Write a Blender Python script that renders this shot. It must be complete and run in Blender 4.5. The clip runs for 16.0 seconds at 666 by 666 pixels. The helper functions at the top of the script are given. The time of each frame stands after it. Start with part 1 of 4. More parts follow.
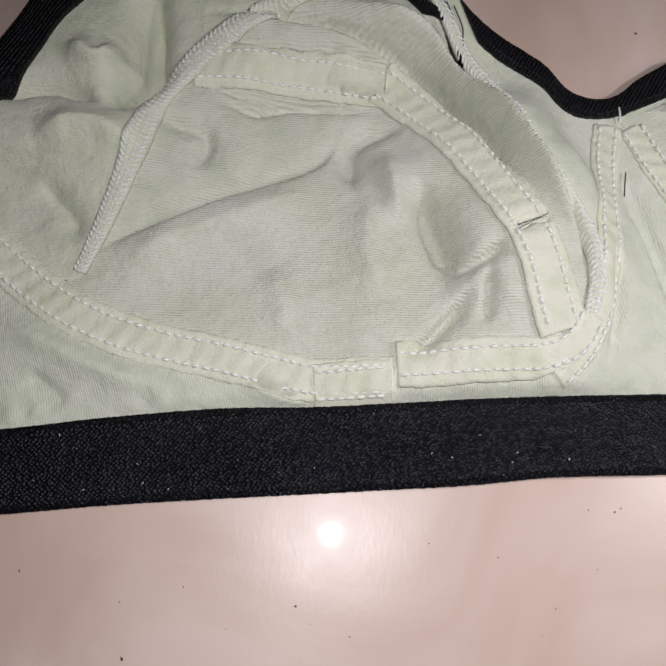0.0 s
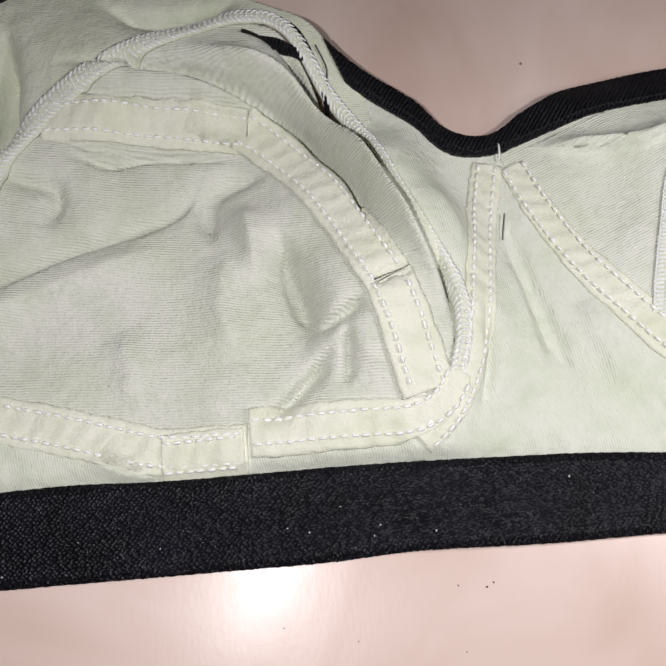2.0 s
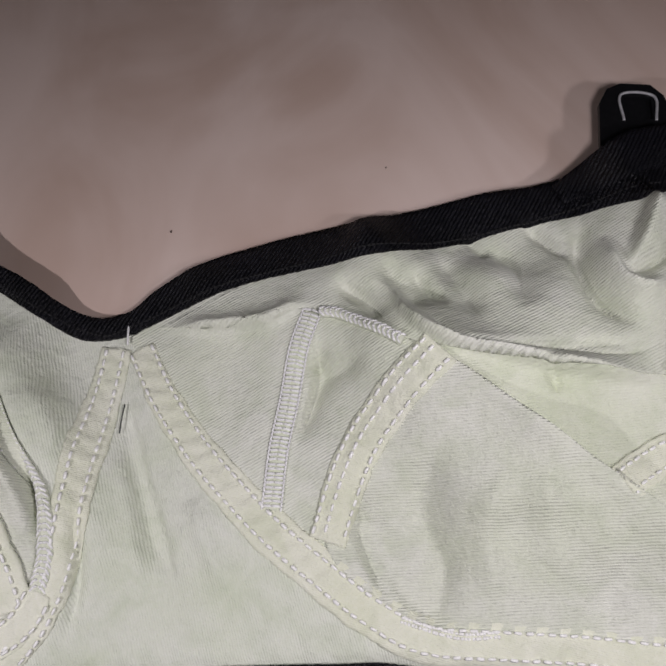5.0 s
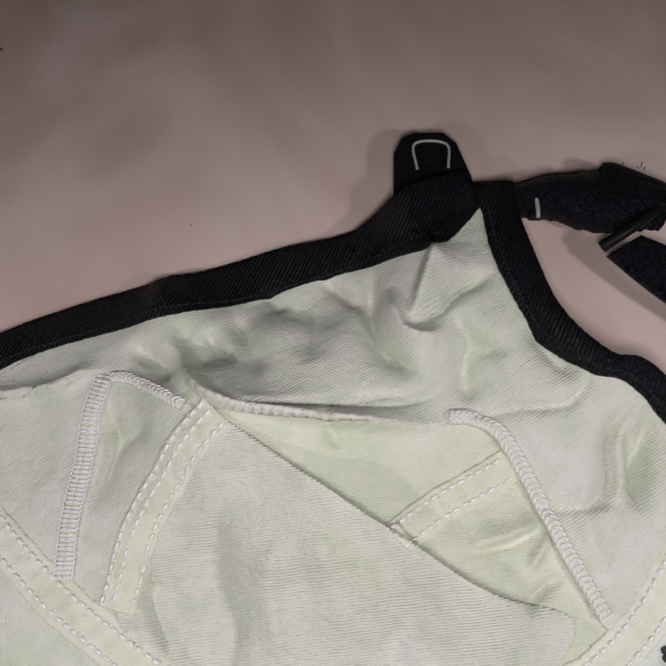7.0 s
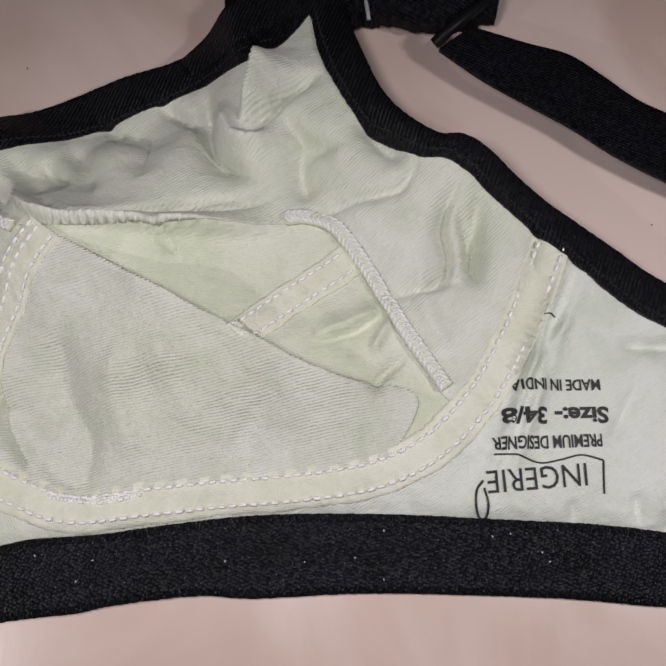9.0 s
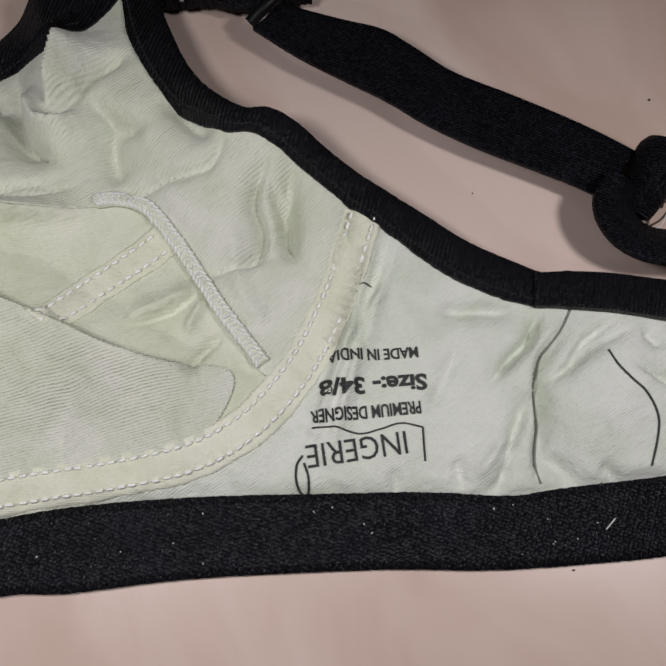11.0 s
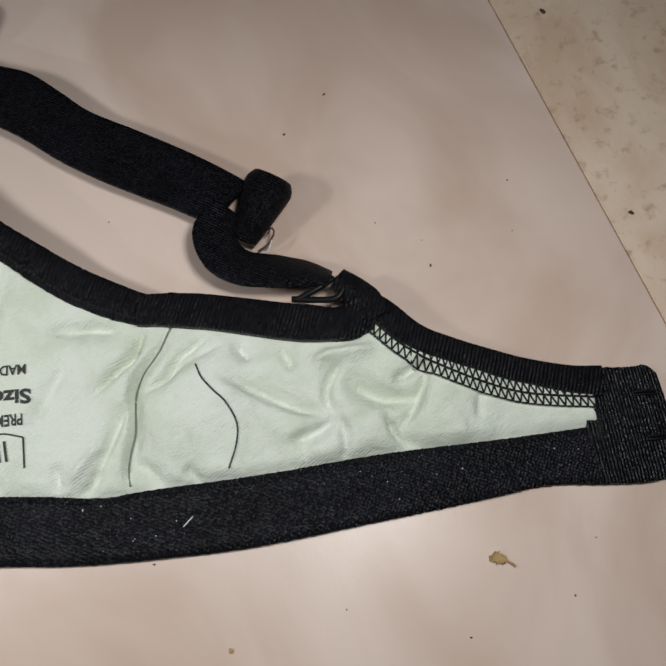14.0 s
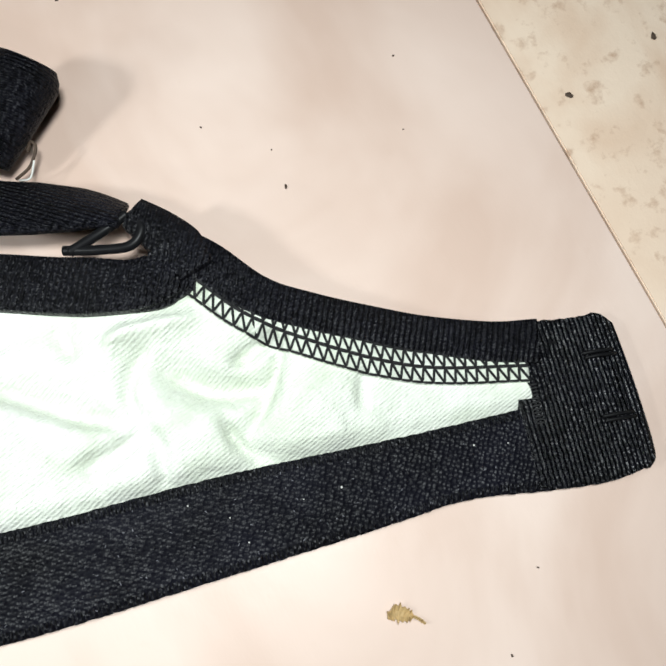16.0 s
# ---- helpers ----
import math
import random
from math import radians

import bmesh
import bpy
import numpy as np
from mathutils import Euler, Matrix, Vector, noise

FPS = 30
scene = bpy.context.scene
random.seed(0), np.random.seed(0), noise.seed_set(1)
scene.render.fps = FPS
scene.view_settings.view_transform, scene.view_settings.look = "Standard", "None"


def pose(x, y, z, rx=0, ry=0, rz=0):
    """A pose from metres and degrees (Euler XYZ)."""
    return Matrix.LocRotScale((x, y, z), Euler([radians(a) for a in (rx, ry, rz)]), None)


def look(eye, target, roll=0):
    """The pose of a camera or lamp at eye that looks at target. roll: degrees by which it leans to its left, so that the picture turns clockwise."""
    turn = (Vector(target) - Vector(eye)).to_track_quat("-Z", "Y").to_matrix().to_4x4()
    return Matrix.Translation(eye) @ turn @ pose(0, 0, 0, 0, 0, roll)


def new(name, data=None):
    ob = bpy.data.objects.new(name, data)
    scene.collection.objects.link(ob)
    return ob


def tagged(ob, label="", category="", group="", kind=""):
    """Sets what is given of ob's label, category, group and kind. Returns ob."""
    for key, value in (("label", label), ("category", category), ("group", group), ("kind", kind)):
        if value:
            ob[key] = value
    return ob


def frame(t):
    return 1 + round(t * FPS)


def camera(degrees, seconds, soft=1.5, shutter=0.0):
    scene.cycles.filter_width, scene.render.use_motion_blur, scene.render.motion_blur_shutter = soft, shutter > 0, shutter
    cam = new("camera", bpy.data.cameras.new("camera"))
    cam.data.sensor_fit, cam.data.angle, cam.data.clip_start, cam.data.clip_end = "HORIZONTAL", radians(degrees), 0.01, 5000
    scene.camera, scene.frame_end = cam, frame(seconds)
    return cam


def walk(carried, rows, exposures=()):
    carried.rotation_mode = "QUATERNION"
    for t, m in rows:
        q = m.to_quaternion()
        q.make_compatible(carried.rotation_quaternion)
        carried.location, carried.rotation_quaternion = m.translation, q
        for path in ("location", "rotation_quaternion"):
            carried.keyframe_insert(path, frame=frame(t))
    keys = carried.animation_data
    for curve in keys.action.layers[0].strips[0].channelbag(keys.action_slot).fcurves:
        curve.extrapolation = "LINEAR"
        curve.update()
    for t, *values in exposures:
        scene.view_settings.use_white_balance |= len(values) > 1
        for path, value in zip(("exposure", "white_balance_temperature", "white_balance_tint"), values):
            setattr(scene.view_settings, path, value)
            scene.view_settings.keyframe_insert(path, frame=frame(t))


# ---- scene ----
# ---- camera and its walk ----
cam = camera(50.5, 16.0, soft=2.0)
PATH = [
    (0, (-0.06435, -0.02780, 0.21687), (-0.05592, 0.03051, 0.02575), 5.31),
    (0.5, (-0.06394, -0.02593, 0.21390), (-0.05811, 0.02990, 0.02194), 3.19),
    (1, (-0.06289, -0.02439, 0.20931), (-0.05659, 0.03101, 0.01724), 3.49),
    (1.5, (-0.04550, -0.02148, 0.20749), (-0.03810, 0.03751, 0.01653), 3.04),
    (2, (-0.01607, -0.01188, 0.20862), (-0.01023, 0.04960, 0.01839), 0.72),
    (2.5, (0.00674, 0.00133, 0.21733), (0.01613, 0.06268, 0.02721), 3.20),
    (3, (0.02930, 0.02960, 0.23205), (0.03430, 0.08066, 0.03868), 0.60),
    (3.5, (0.05490, 0.02310, 0.21919), (0.05235, 0.07823, 0.02695), -8.60),
    (4, (0.09013, 0.03320, 0.21906), (0.08145, 0.08878, 0.02714), -15.34),
    (4.5, (0.09868, 0.02770, 0.21982), (0.09937, 0.09034, 0.02988), -6.38),
    (5, (0.11506, 0.03393, 0.21953), (0.11607, 0.09659, 0.02960), -6.13),
    (5.2, (0.11274, 0.02875, 0.22113), (0.11978, 0.09666, 0.03315), -1.47),
    (7.3, (0.18029, 0.04082, 0.22766), (0.18867, 0.10190, 0.03741), -2.92),
    (7.5, (0.18137, 0.03713, 0.23104), (0.18828, 0.09711, 0.04037), -4.40),
    (8, (0.18686, -0.01129, 0.22454), (0.18960, 0.05617, 0.03629), -10.29),
    (8.5, (0.19793, 0.00163, 0.20929), (0.20566, 0.05603, -0.00361), -5.99),
    (8.7, (0.20290, -0.00380, 0.21230), (0.21180, 0.05110, -0.00010), -5.90),
    (10.8, (0.23187, -0.03424, 0.20546), (0.25254, 0.01936, 0.01389), 2.16),
    (11, (0.24488, -0.03626, 0.20502), (0.26635, 0.01570, 0.01308), 2.56),
    (11.5, (0.26801, -0.04835, 0.20852), (0.29098, 0.00320, 0.01665), 3.53),
    (12, (0.28782, -0.05503, 0.20907), (0.31509, -0.00475, 0.01743), 7.67),
    (12.5, (0.30797, -0.06443, 0.21954), (0.33258, -0.01101, 0.02838), 3.84),
    (13, (0.32333, -0.07293, 0.22450), (0.34876, -0.01933, 0.03350), 5.24),
    (13.5, (0.33964, -0.07667, 0.22661), (0.36562, -0.02474, 0.03522), 5.83),
    (14, (0.35223, -0.08092, 0.22852), (0.37964, -0.02829, 0.03753), 6.46),
    (14.5, (0.36618, -0.08212, 0.22447), (0.39675, -0.03147, 0.03342), 8.67),
    (15, (0.37264, -0.06673, 0.19760), (0.39677, -0.02322, 0.00388), 3.61),
    (15.5, (0.38160, -0.06765, 0.16610), (0.41949, -0.03280, -0.02716), 21.75),
    (16, (0.39203, -0.06802, 0.15726), (0.42725, -0.03795, -0.03731), 23.77),
]
EXPOSURES = [(0.0, 0.42, 6450, 10), (1.0, 0.44, 6450, 10), (2.0, 0.66, 6450, 10), (2.5, 0.68, 6450, 11), (3.2, 0.22, 6450, 12), (5.0, 0.14, 6400, 14), (9.0, 0.05, 6450, 13),
             (11.0, -0.06, 6500, 10), (11.5, -0.04, 6520, 9), (12.5, 0.07, 6540, 7), (13.3, 0.17, 6500, 2), (14.5, 0.34, 6420, -1), (15.0, 0.48, 6380, -2), (15.5, 0.75, 6300, -3), (16.0, 1.25, 6200, -5)]
walk(cam, [(t, look(eye, target, roll)) for t, eye, target, roll in PATH], EXPOSURES)

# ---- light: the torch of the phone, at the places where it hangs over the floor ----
world = bpy.data.worlds.new("world")
scene.world = world
world.use_nodes = True
world.node_tree.nodes["Background"].inputs[0].default_value = (0.9, 0.95, 1.0, 1)
world.node_tree.nodes["Background"].inputs[1].default_value = 0.02


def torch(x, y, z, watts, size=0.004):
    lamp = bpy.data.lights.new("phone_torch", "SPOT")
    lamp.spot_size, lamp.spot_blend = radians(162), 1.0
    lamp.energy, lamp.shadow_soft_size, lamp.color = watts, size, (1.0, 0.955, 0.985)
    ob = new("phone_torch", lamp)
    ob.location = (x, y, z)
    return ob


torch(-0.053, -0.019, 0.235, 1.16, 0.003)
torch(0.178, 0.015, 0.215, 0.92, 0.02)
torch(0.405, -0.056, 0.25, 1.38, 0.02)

# ---- materials ----
MM = 0.001


def node_material(name):
    m = bpy.data.materials.new(name)
    m.use_nodes = True
    nt = m.node_tree
    return m, nt, nt.nodes["Principled BSDF"]


def add(nt, kind, **inputs):
    n = nt.nodes.new(kind)
    for key, value in inputs.items():
        n.inputs[key.replace("_", " ")].default_value = value
    return n


def coords(nt, turn=0.0, scale=(1, 1, 1)):
    tc = nt.nodes.new("ShaderNodeTexCoord")
    mp = nt.nodes.new("ShaderNodeMapping")
    mp.inputs["Rotation"].default_value = (0, 0, radians(turn))
    mp.inputs["Scale"].default_value = scale
    nt.links.new(tc.outputs["Object"], mp.inputs["Vector"])
    return mp.outputs["Vector"]


def ramp(nt, fac, stops):
    r = nt.nodes.new("ShaderNodeValToRGB")
    els = r.color_ramp.elements
    while len(els) < len(stops):
        els.new(0.5)
    for e, (p, c) in zip(els, stops):
        e.position, e.color = p, (*c, 1)
    nt.links.new(fac, r.inputs["Fac"])
    return r.outputs["Color"]


def mix(nt, a, b, fac, kind="MIX"):
    n = nt.nodes.new("ShaderNodeMix")
    n.data_type, n.blend_type = "RGBA", kind
    for value, socket in ((fac, n.inputs[0]), (a, n.inputs[6]), (b, n.inputs[7])):
        if isinstance(value, (int, float)):
            socket.default_value = value
        elif isinstance(value, tuple):
            socket.default_value = (*value, 1)
        else:
            nt.links.new(value, socket)
    return n.outputs[2]


def bump(nt, bsdf, height, strength, distance, before=None):
    b = add(nt, "ShaderNodeBump", Strength=strength, Distance=distance)
    nt.links.new(height, b.inputs["Height"])
    if before:
        nt.links.new(before, b.inputs["Normal"])
    nt.links.new(b.outputs["Normal"], bsdf.inputs["Normal"])
    return b.outputs["Normal"]


def cloth_material(name, colour, tint, turn, rib=950.0, strength=0.24, shade=0.12):
    """Fine ribbed jersey: thin courses, greener stains that also stand in for fold shade, a slight sheen."""
    m, nt, b = node_material(name)
    v = coords(nt, turn)
    big = add(nt, "ShaderNodeTexNoise", Scale=28.0, Detail=4.0, Roughness=0.55)
    nt.links.new(v, big.inputs["Vector"])
    fine = add(nt, "ShaderNodeTexNoise", Scale=1500.0, Detail=2.0)
    nt.links.new(v, fine.inputs["Vector"])
    wave = nt.nodes.new("ShaderNodeTexWave")
    wave.bands_direction = "Y"
    wave.inputs["Scale"].default_value = rib * 0.31416 * 1.35
    wave.inputs["Distortion"].default_value = 3.0
    wave.inputs["Detail"].default_value = 1.0
    wave.inputs["Detail Scale"].default_value = 0.35
    nt.links.new(v, wave.inputs["Vector"])
    c = ramp(nt, big.outputs["Fac"], [(0.35, tint), (0.62, colour)])
    c = mix(nt, c, (0.80, 0.80, 0.78), ramp(nt, fine.outputs["Fac"], [(0.4, (0, 0, 0)), (0.75, (0.22, 0.22, 0.22))]))
    c = mix(nt, c, tuple(k * 0.86 for k in tint), ramp(nt, wave.outputs["Fac"], [(0.0, (shade, shade, shade)), (0.6, (0, 0, 0))]))
    # greener stains, their contrast raised to make up for weak fold shading
    stain_shade = add(nt, "ShaderNodeTexNoise", Scale=75.0, Detail=5.0, Roughness=0.6, Distortion=0.6)
    nt.links.new(v, stain_shade.inputs["Vector"])
    c = mix(nt, c, tuple(k * f for k, f in zip(tint, (0.78, 0.82, 0.74))), ramp(nt, stain_shade.outputs["Fac"], [(0.47, (0, 0, 0)), (0.72, (0.52, 0.52, 0.52))]))
    nt.links.new(c, b.inputs["Base Color"])
    b.inputs["Roughness"].default_value = 0.9
    b.inputs["Sheen Weight"].default_value = 0.2
    b.inputs["Specular IOR Level"].default_value = 0.12
    crumple = add(nt, "ShaderNodeTexNoise", Scale=210.0, Detail=4.0, Roughness=0.6)
    nt.links.new(v, crumple.inputs["Vector"])
    n = bump(nt, b, crumple.outputs["Fac"], 0.75, 0.0013)
    n = bump(nt, b, wave.outputs["Fac"], strength, 0.00035, n)
    bump(nt, b, fine.outputs["Fac"], 0.45, 0.0004, n)
    return m


CLOTH = cloth_material("pale_green_jersey", (0.70, 0.72, 0.60), (0.62, 0.66, 0.50), 0)
CLOTH_BOWL = cloth_material("pale_green_jersey_ribbed", (0.71, 0.72, 0.64), (0.64, 0.67, 0.54), 4, 900, 0.55, 0.32)
CLOTH_UP = cloth_material("pale_green_jersey_upright", (0.71, 0.73, 0.64), (0.65, 0.69, 0.55), 80, 1000, 0.36, 0.22)
CLOTH_SLANT = cloth_material("pale_green_jersey_slanted", (0.72, 0.73, 0.65), (0.66, 0.69, 0.56), -22, 850, 0.42, 0.24)
CLOTH_WING = cloth_material("mint_jersey", (0.74, 0.765, 0.70), (0.66, 0.71, 0.60), -14, 1000, 0.28, 0.08)
TAPE = cloth_material("cream_tape", (0.76, 0.77, 0.64), (0.70, 0.72, 0.56), 20, 1300, 0.18, 0.05)


def thread_material(name, colour, rough, scale=2500.0):
    m, nt, b = node_material(name)
    v = coords(nt)
    n = add(nt, "ShaderNodeTexNoise", Scale=scale, Detail=2.0)
    nt.links.new(v, n.inputs["Vector"])
    c = ramp(nt, n.outputs["Fac"], [(0.3, tuple(k * 0.8 for k in colour)), (0.7, colour)])
    nt.links.new(c, b.inputs["Base Color"])
    b.inputs["Roughness"].default_value = rough
    bump(nt, b, n.outputs["Fac"], 0.4, 0.0002)
    return m


STITCH = thread_material("cream_thread", (0.97, 0.97, 0.94), 0.25)
WHITE = thread_material("white_overlock_thread", (0.90, 0.90, 0.89), 0.3)
DARK_THREAD = thread_material("black_thread", (0.006, 0.006, 0.007), 0.8)
GREEN_THREAD = thread_material("dark_grey_thread", (0.03, 0.035, 0.03), 0.6)
CREASE_THREAD = thread_material("grey_green_thread_and_crease_shade", (0.20, 0.215, 0.18), 0.7)
INK = thread_material("black_print", (0.03, 0.03, 0.03), 0.7)
FIBRE = thread_material("grey_glinting_fibre", (0.22, 0.22, 0.25), 0.25)
LINT = thread_material("white_lint", (0.75, 0.75, 0.72), 0.6)


def elastic_material(name, turn=0.0, scale=900.0, rough=0.55, weave=0.0, gloss=0.16, relief=0.7, chance=1.0):
    """Black elastic: a knobbly pile that glints, or a twill of fine slanted ribs."""
    m, nt, b = node_material(name)
    v = coords(nt, turn)
    cell = add(nt, "ShaderNodeTexVoronoi", Scale=scale, Randomness=chance)
    nt.links.new(v, cell.inputs["Vector"])
    n = add(nt, "ShaderNodeTexNoise", Scale=60.0, Detail=5.0)
    nt.links.new(v, n.inputs["Vector"])
    c = ramp(nt, n.outputs["Fac"], [(0.3, (0.003, 0.003, 0.0045)), (0.75, (0.007, 0.007, 0.012))])
    nt.links.new(c, b.inputs["Base Color"])
    b.inputs["Roughness"].default_value = rough
    b.inputs["Specular IOR Level"].default_value = gloss
    nm = bump(nt, b, cell.outputs["Distance"], 0.9, 0.0008)
    if weave:
        wave = nt.nodes.new("ShaderNodeTexWave")
        wave.inputs["Scale"].default_value = weave * 0.31416
        wave.inputs["Distortion"].default_value = 1.5
        nt.links.new(v, wave.inputs["Vector"])
        bump(nt, b, wave.outputs["Fac"], relief, 0.0007, nm)
    return m


PILE = elastic_material("black_plush_elastic", 40, 950.0, 0.42, 0.0, 0.22, 0.7, 0.55)
TWILL = elastic_material("black_twill_elastic", 35, 1800.0, 0.5, 800.0, 0.3, 1.0)
STRAP = elastic_material("black_satin_strap", -48, 1500.0, 0.5, 1100.0)
HOOKTAPE = elastic_material("black_ribbed_hook_tape", 12, 1600.0, 0.38, 900.0, 0.6, 1.0)


def plain_material(name, colour, rough, metal=0.0):
    m, nt, b = node_material(name)
    v = coords(nt)
    n = add(nt, "ShaderNodeTexNoise", Scale=700.0, Detail=3.0)
    nt.links.new(v, n.inputs["Vector"])
    c = ramp(nt, n.outputs["Fac"], [(0.3, tuple(k * 0.7 for k in colour)), (0.7, colour)])
    nt.links.new(c, b.inputs["Base Color"])
    b.inputs["Roughness"].default_value, b.inputs["Metallic"].default_value = rough, metal
    return m


PLASTIC = plain_material("black_plastic", (0.008, 0.008, 0.009), 0.4)
PLASTIC.node_tree.nodes["Principled BSDF"].inputs["Specular IOR Level"].default_value = 0.15
# pale grey for the slot and slider edges; also paints glints
GREY_EDGE = plain_material("pale_grey_edge_and_glint", (0.42, 0.42, 0.43), 0.35)
FLAKE = plain_material("dry_ochre_flake", (0.50, 0.34, 0.15), 0.7)
CRUMB = plain_material("dark_brown_crumb", (0.07, 0.045, 0.03), 0.8)
GROUT = plain_material("grey_grout", (0.42, 0.35, 0.29), 0.9)
PAINT = plain_material("white_wall_paint", (0.75, 0.74, 0.70), 0.8)


def tile_material(name, light, dark, vein, scale, pits):
    m, nt, b = node_material(name)
    v = coords(nt, 52, (1, 0.7, 1))
    big = add(nt, "ShaderNodeTexNoise", Scale=scale, Detail=4.0, Roughness=0.5, Distortion=1.6)
    nt.links.new(v, big.inputs["Vector"])
    c = ramp(nt, big.outputs["Fac"], [(0.36, dark), (0.60, light)])
    ridges = nt.nodes.new("ShaderNodeTexNoise")
    ridges.noise_type = "RIDGED_MULTIFRACTAL"
    ridges.inputs["Scale"].default_value, ridges.inputs["Detail"].default_value = scale * 0.45, 2.0
    nt.links.new(v, ridges.inputs["Vector"])
    c = mix(nt, c, vein, ramp(nt, ridges.outputs["Fac"], [(0.72 - pits * 0.2, (0, 0, 0)), (1.0, (0.18 + pits * 0.65,) * 3)]))
    v2 = coords(nt)
    grain = add(nt, "ShaderNodeTexNoise", Scale=160.0 if pits else 260.0, Detail=5.0, Roughness=0.65)
    nt.links.new(v2, grain.inputs["Vector"])
    c = mix(nt, c, vein, ramp(nt, grain.outputs["Fac"], [(0.55 if pits else 0.62, (0, 0, 0)), (0.80, (0.75 * pits + 0.12,) * 3)]))
    nt.links.new(c, b.inputs["Base Color"])
    smear = add(nt, "ShaderNodeTexNoise", Scale=35.0, Detail=5.0, Roughness=0.6)
    nt.links.new(v2, smear.inputs["Vector"])
    r = nt.nodes.new("ShaderNodeMapRange")
    r.inputs["To Min"].default_value, r.inputs["To Max"].default_value = 0.27, 0.44
    nt.links.new(smear.outputs["Fac"], r.inputs["Value"])
    nt.links.new(r.outputs["Result"], b.inputs["Roughness"])
    b.inputs["Coat Weight"].default_value = 0.06
    b.inputs["Coat Roughness"].default_value = 0.07
    scratch = add(nt, "ShaderNodeTexNoise", Scale=900.0, Detail=2.0)
    nt.links.new(coords(nt, -40, (1, 0.3, 1)), scratch.inputs["Vector"])
    nb = bump(nt, b, scratch.outputs["Fac"], 0.07, 0.0003)
    bump(nt, b, grain.outputs["Fac"], 0.05 + 0.3 * pits, 0.0006, nb)
    return m


TILE = tile_material("beige_polished_tile", (0.735, 0.595, 0.525), (0.61, 0.46, 0.385), (0.52, 0.35, 0.25), 11.0, 0.0)
TILE_ROUGH = tile_material("veined_beige_tile", (0.80, 0.65, 0.52), (0.68, 0.50, 0.37), (0.36, 0.20, 0.11), 20.0, 1.0)


# ---- builders ----
def mesh_object(name, verts, faces, mat, parent=None, label="", smooth=True):
    me = bpy.data.meshes.new(name)
    me.from_pydata([tuple(v) for v in verts], [], faces)
    if smooth:
        me.polygons.foreach_set("use_smooth", [True] * len(me.polygons))
    me.materials.append(mat)
    me.update()
    ob = new(name, me)
    ob.parent = parent
    if label:
        ob["label"] = label
    return ob


def box(name, lo, hi, mat, parent=None, bevel=0.0):
    bm = bmesh.new()
    bmesh.ops.create_cube(bm, size=1.0)
    for v in bm.verts:
        v.co = Vector([(lo[k] + hi[k]) / 2 + v.co[k] * (hi[k] - lo[k]) for k in range(3)])
    if bevel:
        bmesh.ops.bevel(bm, geom=bm.edges[:], offset=bevel, segments=2, affect="EDGES")
    me = bpy.data.meshes.new(name)
    bm.to_mesh(me)
    bm.free()
    me.materials.append(mat)
    ob = new(name, me)
    ob.parent = parent
    return ob


def curve(points, step=1.0):
    """A smooth line through the points, evenly stepped."""
    p = np.array(points, float)
    p = np.vstack([2 * p[0] - p[1], p, 2 * p[-1] - p[-2]])
    out = []
    for i in range(1, len(p) - 2):
        t = np.linspace(0, 1, 24, endpoint=False)[:, None]
        a, b, c, d = p[i - 1], p[i], p[i + 1], p[i + 2]
        out.append(0.5 * (2 * b + (c - a) * t + (2 * a - 5 * b + 4 * c - d) * t**2 + (3 * b - a - 3 * c + d) * t**3))
    out = np.vstack(out + [p[-2][None]])
    s = np.r_[0, np.cumsum(np.linalg.norm(np.diff(out, axis=0), axis=1))]
    n = max(2, int(round(s[-1] / step)) + 1)
    at = np.linspace(0, s[-1], n)
    return np.stack([np.interp(at, s, out[:, k]) for k in range(out.shape[1])], 1)


def normals(line):
    d = np.gradient(line[:, :2], axis=0)
    d /= np.linalg.norm(d, axis=1, keepdims=True) + 1e-9
    return np.stack([-d[:, 1], d[:, 0]], 1)


# heights of the lying cloth, in millimetres: x, y, z
LIE_LEFT = [(-175, 70, 6), (-160, 69, 5), (-139, 50, 5), (-119, 38, 5), (-93, 30, 5), (-62, 18, 4), (-38, 20, 5), (-36, 28, 9), (-9, 25, 9),
            (16, 24, 9), (20, 40, 13), (26, 50, 15), (27, 63, 19), (19, 80, 22), (8, 61, 20), (3, 63, 20), (6, 80, 18), (-8, 92, 13), (-19, 112, 9),
            (-31, 116, 6), (-62, 122, 7), (-94, 128, 9)]
LIE_LEFT_TOP = [(-29, 153, 26), (-17, 150, 27), (-56, 149, 24), (-76, 145, 22), (-94, 134, 20), (-109, 118, 17), (-116, 100, 14), (-125, 79, 10),
                (-134, 60, 7), (-60, 50, 5), (-90, 55, 5), (-30, 60, 6), (-60, 90, 6), (-100, 100, 8), (-150, 130, 14), (-130, 150, 17),
                (-100, 168, 20), (-50, 168, 20), (-22, 160, 20), (-2, 145, 12), (10, 128, 9), (11, 101, 19)]
LIE_MIDDLE = [(38, 108, 2.5), (50, 110, 2), (45, 90, 3), (36, 70, 5), (30, 40, 7), (55, 60, 3.5), (60, 30, 3), (40, 18, 3), (80, 18, 3), (65, 80, 3),
              (85, 42, 3), (75, 100, 4), (100, 139, 2), (100, 120, 7), (91, 51, 4), (105, 40, 5), (101, 81, 6), (112, 109, 12), (125, 20, 4),
              (110, 75, 7), (121, 69, 13), (137, 93, 21), (148, 88, 26), (142, 115, 13)]
